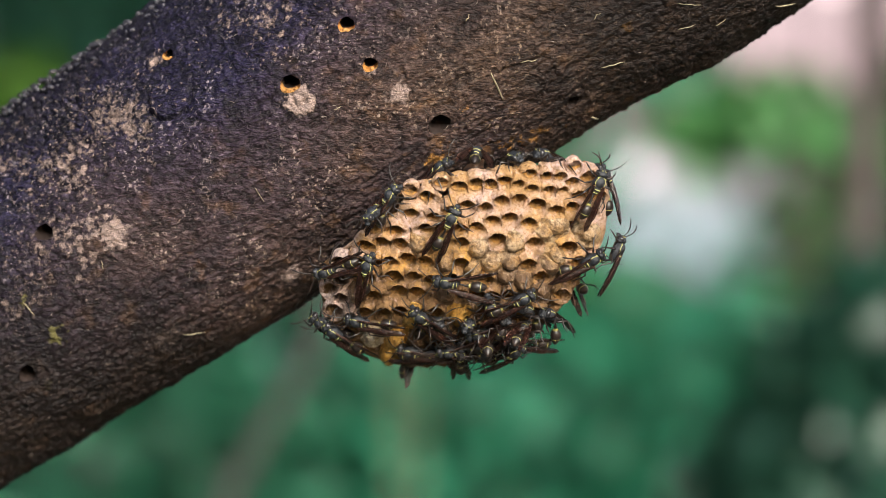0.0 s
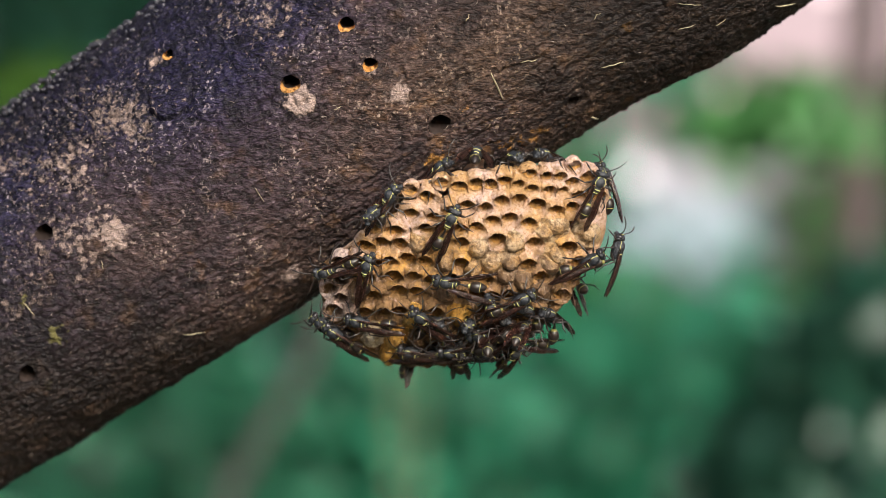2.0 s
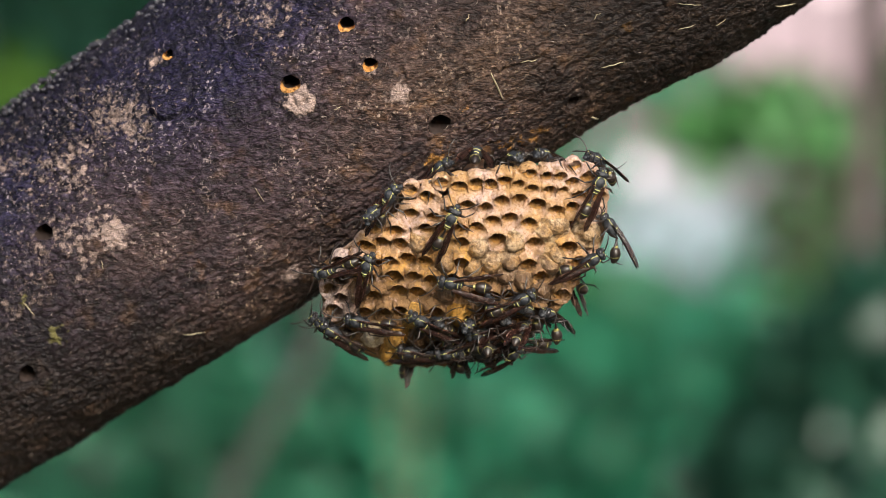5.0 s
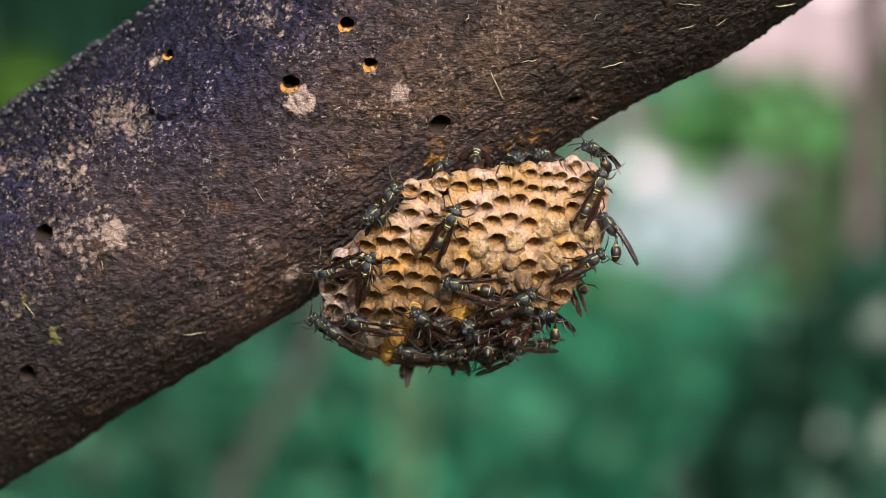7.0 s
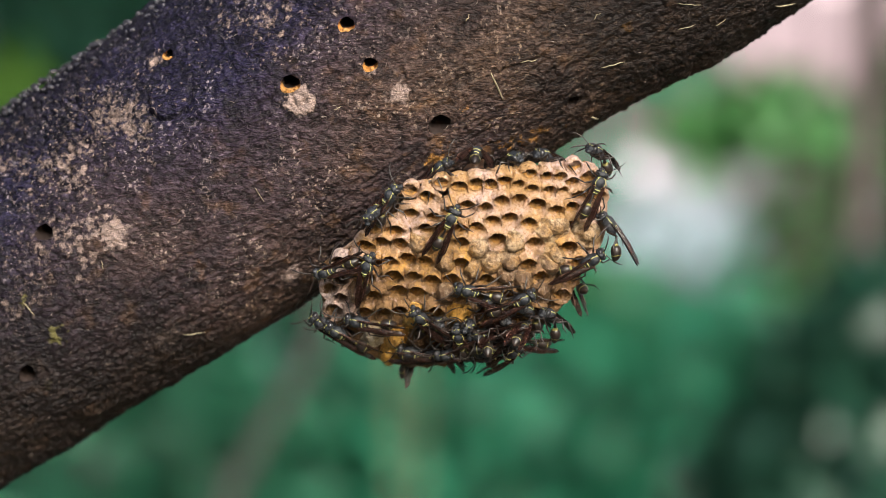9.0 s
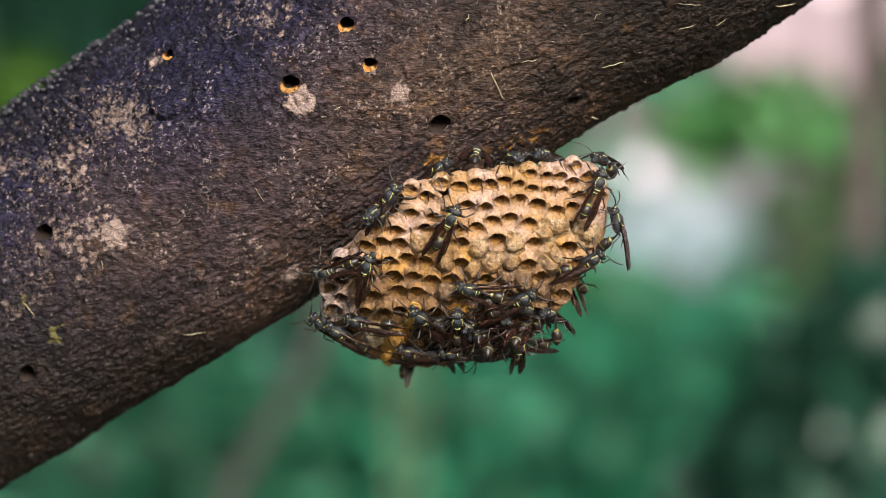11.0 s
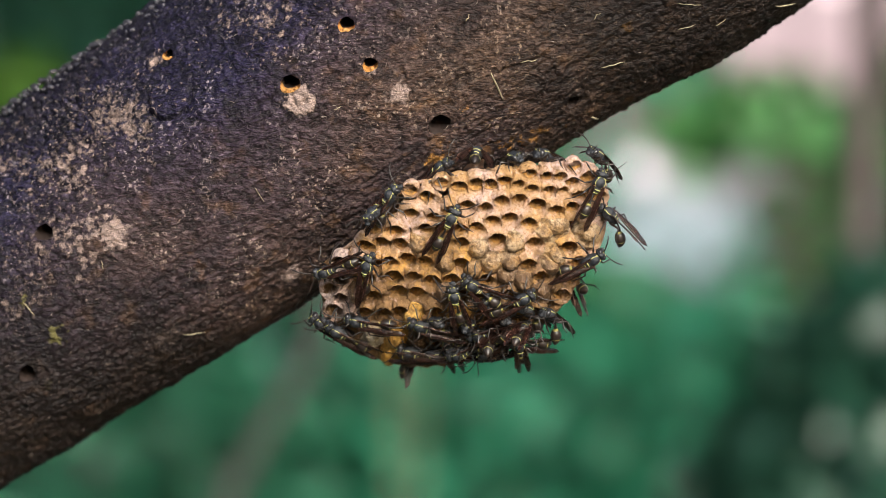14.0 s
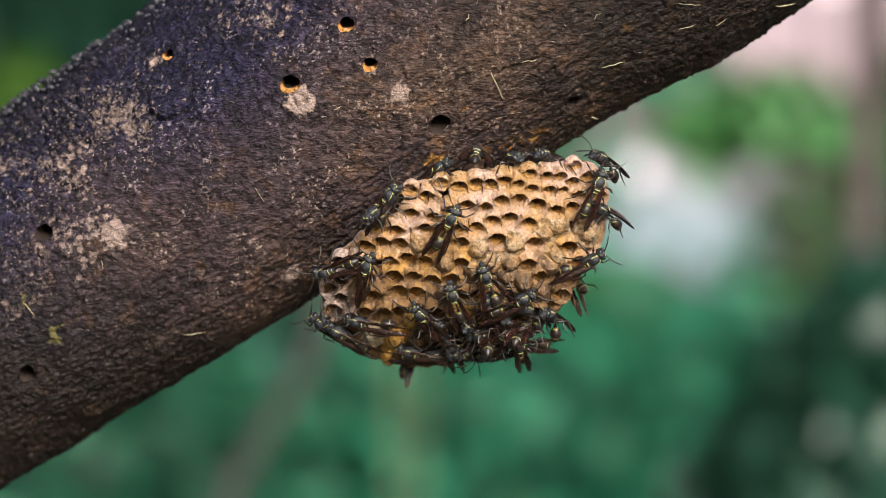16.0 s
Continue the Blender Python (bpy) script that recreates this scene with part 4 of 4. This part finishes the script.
# ---- plants behind ----
def leaf_cloud(bm, centre, size, count, rng, length, hang=0.5):
    """Scattered single leaves, each a bent pointed blade."""
    for _ in range(count):
        while True:
            p = Vector((rng.uniform(-1, 1), rng.uniform(-1, 1), rng.uniform(-1, 1)))
            if p.length < 1:
                break
        c = Vector((centre[0] + p.x * size[0], centre[1] + p.y * size[1], centre[2] + p.z * size[2]))
        L = length * rng.uniform(0.6, 1.3)
        q = Euler((rng.uniform(-0.9, 0.9) - 0.5, rng.uniform(-hang, hang) + 0.5, rng.uniform(0, 6.28))).to_matrix()
        rows = []
        for x, wd, z in ((0, 0.02, 0), (0.3, 0.2, 0.05), (0.65, 0.19, 0.02), (1, 0.01, -0.12)):
            rows.append([bm.verts.new(c + q @ Vector(((x - 0.5) * L, s * wd * L, z * L - abs(s) * 0.03 * L))) for s in (-1, 1)])
        for a, b in zip(rows, rows[1:]):
            bm.faces.new((a[0], a[1], b[1], b[0]))


def shrub(name, label, foot, height, clumps, material, seed, length, category="shrub", thick=0.02):
    """A plant: a stem with limbs to each clump, and the leaves."""
    rng = random.Random(seed)
    ob = new(name)
    ob.location = (foot[0], foot[1], 0)
    tagged(ob, label, category)
    o = Vector((foot[0], foot[1], 0))
    bm = bmesh.new()
    top = Vector((rng.uniform(-0.05, 0.05), 0, height))
    add_tube(bm, [Vector((0, 0, -0.05)), top * 0.35 + Vector((0.03, 0, 0)), top * 0.7, top], [thick, thick * 0.8, thick * 0.6, thick * 0.3], 8)
    part("stem", bm, STEM, ob)
    for c, size, count in clumps:
        bm = bmesh.new()
        end = Vector(c) - o
        start = top * min(0.9, max(0.15, (end.z - 0.3) / height * 0.8))
        add_tube(bm, [start, start.lerp(end, 0.5) + Vector((0, 0, 0.05)), end], [thick * 0.4, thick * 0.25, thick * 0.1], 6)
        part("limb", bm, STEM, ob)
    bm = bmesh.new()
    for c, size, count in clumps:
        leaf_cloud(bm, Vector(c) - o, size, count, rng, length)
    part("foliage", bm, material, ob)
    return ob


def random_clumps(rng, x0, x1, y0, y1, z0, z1, n, size, count):
    return [((rng.uniform(x0, x1), rng.uniform(y0, y1), rng.uniform(z0, z1)), (size, size * 0.7, size * 0.8), count) for _ in range(n)]


def clump(x, z, y, size, count):
    return ((x, y, z), (size, size * 0.7, size * 0.85), count)


PR = random.Random(21)
HEDGE = random.Random(22)
# a hedge of undergrowth, high on one side and only to eye level on the other
for k, x in enumerate((-2.6, -1.9, -1.25, -0.7, -0.2)):
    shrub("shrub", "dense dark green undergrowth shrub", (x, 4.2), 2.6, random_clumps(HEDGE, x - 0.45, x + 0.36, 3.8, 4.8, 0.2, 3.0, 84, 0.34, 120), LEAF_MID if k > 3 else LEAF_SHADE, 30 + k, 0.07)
for k, x in enumerate((0.25, 0.72, 1.25, 1.9, 2.6)):
    shrub("shrub", "dense dark green undergrowth shrub", (x, 4.2), 0.95, random_clumps(HEDGE, x - 0.4, x + 0.4, 3.8, 4.8, 0.12, 0.955, 76, 0.21, 110), LEAF_MID, 40 + k, 0.06)
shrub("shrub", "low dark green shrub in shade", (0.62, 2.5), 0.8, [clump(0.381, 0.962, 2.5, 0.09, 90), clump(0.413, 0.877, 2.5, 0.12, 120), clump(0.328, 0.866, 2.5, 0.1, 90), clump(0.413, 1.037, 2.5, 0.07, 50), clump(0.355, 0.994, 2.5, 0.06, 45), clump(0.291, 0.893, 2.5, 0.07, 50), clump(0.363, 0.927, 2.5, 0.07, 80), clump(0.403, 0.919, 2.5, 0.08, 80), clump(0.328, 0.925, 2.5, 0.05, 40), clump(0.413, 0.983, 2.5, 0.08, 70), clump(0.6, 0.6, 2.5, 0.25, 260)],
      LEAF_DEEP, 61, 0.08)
SWAYING = shrub("sapling", "young tree with sunlit green leaves", (0.42, 3.0), 1.5, [clump(0.334, 1.247, 3.0, 0.05, 38), clump(0.376, 1.226, 3.0, 0.05, 30), clump(0.297, 1.211, 3.0, 0.04, 22), clump(0.263, 1.229, 3.0, 0.03, 10)],
                LEAF_LIGHT, 51, 0.06, "tree", 0.008)
GAPS = [(0.503, 1.421, 0.055), (0.632, 1.441, 0.05), (0.246, 1.271, 0.042), (0.312, 1.138, 0.040), (0.383, 1.093, 0.044), (0.644, 1.358, 0.02), (0.428, 1.217, 0.012)]
veil = []
veil += [clump(0.632, 1.259, 4.4, 0.06, 150), clump(0.600, 1.205, 4.4, 0.06, 120), clump(0.640, 1.320, 4.4, 0.05, 80), clump(0.644, 1.117, 4.4, 0.06, 60), clump(0.512, 1.100, 4.4, 0.06, 16)]
while len(veil) < 90:
    x, z = PR.uniform(0.14, 0.80), PR.uniform(1.0, 1.52)
    if all(math.hypot(x - gx, z - gz) > r + 0.042 for gx, gz, r in GAPS):
        veil.append(clump(x, z, 4.4 + PR.uniform(-0.2, 0.2), 0.05, 17 if x > 0.5 or z < 1.1 else 13))
VEIL = shrub("sapling", "thin young tree with scattered green leaves", (0.62, 4.4), 2.0, veil, LEAF_LIGHT, 52, 0.06, "tree", 0.010)
CORNER = shrub("sapling", "young tree with yellow-green leaves", (-0.62, 2.6), 1.7, [clump(-0.441, 1.249, 2.6, 0.05, 40), clump(-0.408, 1.276, 2.6, 0.03, 8)], LEAF_YELLOW, 53, 0.06, "tree", 0.010)
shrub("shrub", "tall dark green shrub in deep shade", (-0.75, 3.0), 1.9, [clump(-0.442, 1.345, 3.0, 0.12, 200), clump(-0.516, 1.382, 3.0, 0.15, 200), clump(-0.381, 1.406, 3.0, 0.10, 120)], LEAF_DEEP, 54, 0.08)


def bare_stem(points, thick, label, material):
    bm = bmesh.new()
    add_tube(bm, points, thick, 10)
    ob = new("young_tree")
    ob.location = points[0]
    tagged(ob, label, "tree")
    for v in bm.verts:
        v.co -= Vector(points[0])
    part("trunk", bm, material, ob)


bare_stem([(0.43, 3.2, -0.1), (0.46, 3.2, 0.8), (0.482, 3.2, 1.3), (0.49, 3.2, 3.2)], 0.019, "slender grey-brown tree stem behind the nest", GREY_STEM)
bare_stem([(-0.32, 2.4, -0.1), (-0.195, 2.4, 0.88), (-0.118, 2.4, 1.007), (-0.04, 2.4, 1.6)], 0.0075, "leaning brown sapling stem", STEM_DARK)
for x, lean in ((-0.056, 0.004), (-0.02, -0.006)):
    bare_stem([(x, 3.0, -0.1), (x + lean, 3.0, 0.8), (x, 3.0, 1.1), (x + 2 * lean, 3.0, 1.7)], 0.0013, "thin bare straw-coloured cane", STRAW)


# ---- bright hazy sky seen through the trees, and an unseen crown added overhead ----
def build_backdrop():
    bm = bmesh.new()
    for k in range(25):
        a = radians(-60 + 5 * k)
        x, y = 30 * math.sin(a), 30 * math.cos(a)
        bm.verts.new((x, y, -1)), bm.verts.new((x, y, 24))
    bm.verts.ensure_lookup_table()
    for k in range(24):
        bm.faces.new((bm.verts[2 * k], bm.verts[2 * k + 2], bm.verts[2 * k + 3], bm.verts[2 * k + 1]))
    k = Mat("hazy_sky", 1.0)
    k.colour((0.0, 0.0, 0.0))
    sep = k.t.nodes.new("ShaderNodeSeparateXYZ")
    k.link(k.co.outputs["Object"], sep.inputs[0])
    haze = k.ramp(k.math("MULTIPLY", sep.outputs[2], 0.1), [(0.13, (0.74, 0.86, 0.87)), (0.21, (1.0, 0.68, 0.67)), (0.6, (0.9, 0.72, 0.72))])
    k.link(haze, k.b.inputs["Emission Color"])
    # small bright openings between far leaves
    spots = k.t.nodes.new("ShaderNodeTexVoronoi")
    spots.inputs["Scale"].default_value = 1.5
    k.link(k.co.outputs["Object"], spots.inputs["Vector"])
    glow = k.t.nodes.new("ShaderNodeMapRange")
    k.link(spots.outputs["Distance"], glow.inputs["Value"])
    for name, v in (("From Min", 0.14), ("From Max", 0.22), ("To Min", 0.85), ("To Max", 0.225)):
        glow.inputs[name].default_value = v
    k.link(glow.outputs["Result"], k.b.inputs["Emission Strength"])
    ob = new("backdrop", finish("backdrop", bm, k.m))
    tagged(ob, "pale pink hazy sky behind the trees", "sky", kind="structure")


build_backdrop()
# out of view, added to cut the skylight falling on the branch
tall = random.Random(77)
shrub("tree", "unseen tree added overhead, its crown cutting light from above", (-1.9, 1.6), 4.2, [((tall.uniform(-2.2, 2.0), tall.uniform(-0.2, 3.6), tall.uniform(2.9, 4.4)), (0.7, 0.6, 0.35), 60) for _ in range(46)], LEAF_MID, 70, 0.22, "tree", 0.09)


# ---- what moves ----
def motions():
    walk(TURNER, [(0, free(39.2, 17.2, -32, (-0.35, 0, 0.94), (1, -0.4, 0.2))), (2.0, free(39.2, 17.6, -32, (-0.38, 0, 0.93), (1, -0.4, 0.2))),
                  (3.0, free(38.7, 18.2, -33, (-0.38, 0, 0.93), (1, -0.4, 0.3))), (3.6, free(38.0, 18.9, -34, (-0.58, -0.15, 0.8), (0.9, -0.4, 0.45))), (4.2, free(37.6, 19.8, -35, (-0.68, -0.35, 0.6), (0.7, -0.3, 0.6))),
                  (6.3, free(36.4, 23.7, -37, (-0.5, -0.75, 0.25), (0.3, -0.1, 0.95))), (7.0, free(36.3, 24.0, -37, (-0.55, -0.7, 0.3), (0.35, -0.1, 0.95))), (7.6, free(36.6, 23.7, -37, (-0.5, -0.75, 0.2), (0.3, -0.1, 0.95))),
                  (8.4, free(36.8, 23.4, -37, (-0.55, -0.72, 0.25), (0.3, -0.1, 0.95))), (9.2, free(37.1, 23.4, -37, (-0.45, -0.75, 0.3), (0.35, -0.1, 0.9))), (11.3, free(38.2, 21.5, -37, (-0.45, -0.8, 0.15), (0.3, -0.1, 0.9))),
                  (12.2, free(38.3, 21.4, -37, (-0.4, -0.8, 0.2), (0.35, -0.1, 0.9))), (13, free(38.2, 21.5, -37, (-0.45, -0.8, 0.2), (0.35, -0.15, 0.9))), (14, free(37.4, 22.4, -37, (-0.5, -0.7, 0.42), (0.5, -0.1, 0.8))),
                  (15, free(37.8, 21.9, -37, (-0.52, -0.72, 0.38), (0.5, -0.1, 0.8))), (16, free(38.2, 21.8, -37, (-0.58, -0.7, 0.34), (0.5, -0.1, 0.8)))])
    walk(CLIMBER, [(0, free(42.2, -0.4, -33, (0.35, 0, 0.93), (0.95, -0.3, 0))), (1.5, free(42.2, -0.4, -33, (0.3, 0, 0.94), (0.95, -0.3, 0))), (2.4, free(42.2, 1.0, -33, (0.1, 0, 1), (0.95, -0.3, 0))),
                   (3.2, free(41.6, 4.2, -34, (-0.25, 0, 0.95), (0.95, -0.3, 0.2))), (4.2, free(40.8, 5.3, -34, (-0.5, 0, 0.87), (0.95, -0.3, 0.2))),
                   (6.3, free(40.2, 5.8, -34, (-0.6, 0, 0.8), (0.95, -0.3, 0.2))), (9.2, free(40.2, 6.0, -34, (-0.6, 0, 0.8), (0.95, -0.3, 0.2))),
                   (11.3, free(42.3, 6.7, -34, (-0.2, 0, 0.95), (0.95, -0.3, 0.2))), (12.5, free(42.4, 7.6, -34, (-0.15, 0, 0.95), (0.95, -0.3, 0.2))),
                   (13.0, free(41.3, 8.3, -34, (-0.5, 0, 0.8), (0.8, -0.5, 0.4))), (14, free(40.2, 8.3, -34, (-0.7, -0.1, 0.6), (0.55, -0.6, 0.6))),
                   (14.6, free(39.2, 8.9, -35, (-0.75, -0.4, 0.45), (0.45, -0.5, 0.7))), (16, free(38.4, 9.4, -36, (-0.62, -0.66, 0.28), (0.45, -0.4, 0.75)))])
    walk(CENTRAL, [(0, sit(1.5, -6.1, 172, 1.2)), (2.2, sit(1.4, -6.0, 170, 1.2)), (4.2, sit(1.9, -6.1, 172, 1.2)), (6.3, sit(3.5, -6.4, 166, 1.2)), (8.0, sit(3.8, -6.5, 164, 1.2)),
                   (8.6, sit(5.7, -7.5, 160, 1.2)), (9.2, sit(6.5, -7.9, 160, 1.2)), (11.3, sit(6.7, -7.6, 158, 1.2)), (13.2, sit(6.8, -7.5, 150, 1.2)), (14.0, sit(7.4, -6.9, 130, 1.2)),
                   (15.0, sit(8.4, -6.3, 114, 1.2)), (15.6, sit(9.7, -5.4, 110, 1.2)), (16, sit(10.3, -5.0, 108, 1.2))])
    walk(RISER, [(0, sit(4.3, -23.2, 90, 1.0)), (7.0, sit(4.2, -22.1, 90, 1.0)), (8.5, sit(4.0, -19.5, 94, 1.2)), (9.2, sit(3.9, -18.3, 95, 1.2)), (11.3, sit(3.6, -14.4, 88, 1.4)),
                 (12.2, sit(3.6, -13.0, 88, 1.4)), (13, sit(3.6, -11.4, 90, 1.4)), (14, sit(3.0, -9.3, 97, 1.3)), (16, sit(2.6, -9.0, 100, 1.2))])
    walk(SWIVEL, [(0, sit(-4.7, -14.3, 122, 1.0)), (3.5, sit(-4.9, -14.7, 128, 1.0)), (4.2, sit(-4.7, -15.3, 138, 1.0)), (6.3, sit(-4.4, -14.7, 124, 1.0)), (9.2, sit(-4.7, -14.4, 118, 1.0)), (11.3, sit(-4.7, -14.4, 122, 1.0)),
                  (13, sit(-3.9, -15.8, 135, 1.0)), (14.1, sit(-4.7, -16.4, 150, 1.0)), (15, sit(-4.7, -15.0, 128, 1.0)), (16, sit(-4.9, -13.6, 112, 1.0))])
    walk(EDGE_WASP, [(0, sit(-25.2, -17.4, 126, 2.0)), (3.4, sit(-25.2, -17.4, 126, 2.0)), (4.2, sit(-25.6, -17.0, 127, 2.2)), (6.3, sit(-25.1, -17.0, 130, 2.2)), (9.2, sit(-24.3, -17.1, 134, 2.2)), (16, sit(-24.2, -17.1, 135, 2.2))])
    rows = []
    for k in range(81):
        rows.append((k * 0.2, free(26.2, -16.1, -23, (-0.45, -0.75, 0.3 + 0.03 * math.sin(k * 2.1)), (0.1 + 0.06 * math.sin(k * 2.7), -0.3, 0.9))))
    walk(FANNER, rows)
    walk(LOW_A, [(0, sit(2.2, -22.1, 205, 1.4)), (1.4, sit(2.2, -22.1, 195, 1.4)), (3, sit(2.5, -22.3, 197, 1.4)), (4.2, sit(2.2, -22.3, 205, 1.4)), (6.5, sit(1.1, -22.6, 215, 1.4)), (9.2, sit(1.5, -22.6, 210, 1.4)),
                 (11.3, sit(2.9, -22.3, 205, 1.4)), (13, sit(3.9, -22.6, 213, 1.4)), (16, sit(4.3, -22.6, 217, 1.4))])
    walk(LOW_B, [(0, sit(10.5, -21.8, 255, 1.4)), (1.5, sit(10.3, -22.1, 250, 1.4)), (3.5, sit(10.5, -21.8, 245, 1.4)), (6.3, sit(10.8, -21.5, 235, 1.4)), (9.2, sit(10.8, -21.8, 230, 1.4)), (11.5, sit(10.3, -22.1, 240, 1.4)), (16, sit(10.0, -22.4, 250, 1.4))])
    walk(LOW_C, [(0, sit(16.8, -22.1, 60, 1.6)), (2.0, sit(17.0, -22.4, 80, 1.6)), (4.2, sit(16.8, -22.4, 70, 1.6)), (6.5, sit(15.8, -22.7, 60, 1.6)), (9.2, sit(16.4, -22.1, 70, 1.6)), (11.3, sit(18.2, -20.9, 95, 1.6)), (16, sit(18.2, -20.7, 100, 1.6))])
    unit = WASP * MM
    for ob, beat, wide in ((CENTRAL, 0.0, 9), (TURNER, 1.1, 12), (CLIMBER, 2.3, 8), (RISER, 0.6, 7), (SWIVEL, 1.7, 8)):
        for o in ob.children_recursive:
            if o.name.startswith("antenna"):
                side = 1 if o.data.vertices[0].co.y > 0 else -1
                root = Vector((5.45, side * 0.45, 2.4)) * unit
                rows = []
                for k in range(41):
                    t = k * 0.4
                    turn = pose(0, 0, 0, 0, wide * 0.6 * math.sin(t * 2.3 + beat + side), side * wide * math.sin(t * 1.9 + beat * 2 + side))
                    rows.append((t, Matrix.Translation(root) @ turn @ Matrix.Translation(-root)))
                walk(o, rows)
    for o in FANNER.children:
        if o.name.startswith("abdomen"):
            base = o.matrix_basis.copy()
            walk(o, [(k * 0.1, base @ pose(0, 0, 0, 0, 5 * math.sin(k * 2.4), 3 * math.sin(k * 1.7))) for k in range(161)])
    for o in CLIMBER.children:
        if o.name.startswith("abdomen"):  # bends at the waist while climbing
            waist = Matrix.Translation(o.matrix_basis.translation)
            walk(o, [(t, waist @ pose(0, 0, 0, 0, -a, 0)) for t, a in ((0, 74), (1.5, 70), (2.6, 52), (4.2, 40), (6.3, 34), (9.2, 34), (11.3, 66), (12.6, 62), (14, 40), (16, 16))])
    for ob, push, beat in ((SWAYING, 0.9, 0.0), (VEIL, 0.5, 0.7), (CORNER, 1.0, 1.5)):
        rows = []
        for k in range(33):
            t = k * 0.5
            gust = math.exp(-((t - 1.7) / 0.7) ** 2) * 2.2 + 0.35 * math.sin(t * 1.7 + beat) + 0.2 * math.sin(t * 3.1 + beat * 2)
            rows.append((t, pose(*ob.location, 0.5 * push * gust, push * gust, 0)))
        walk(ob, rows)


motions()
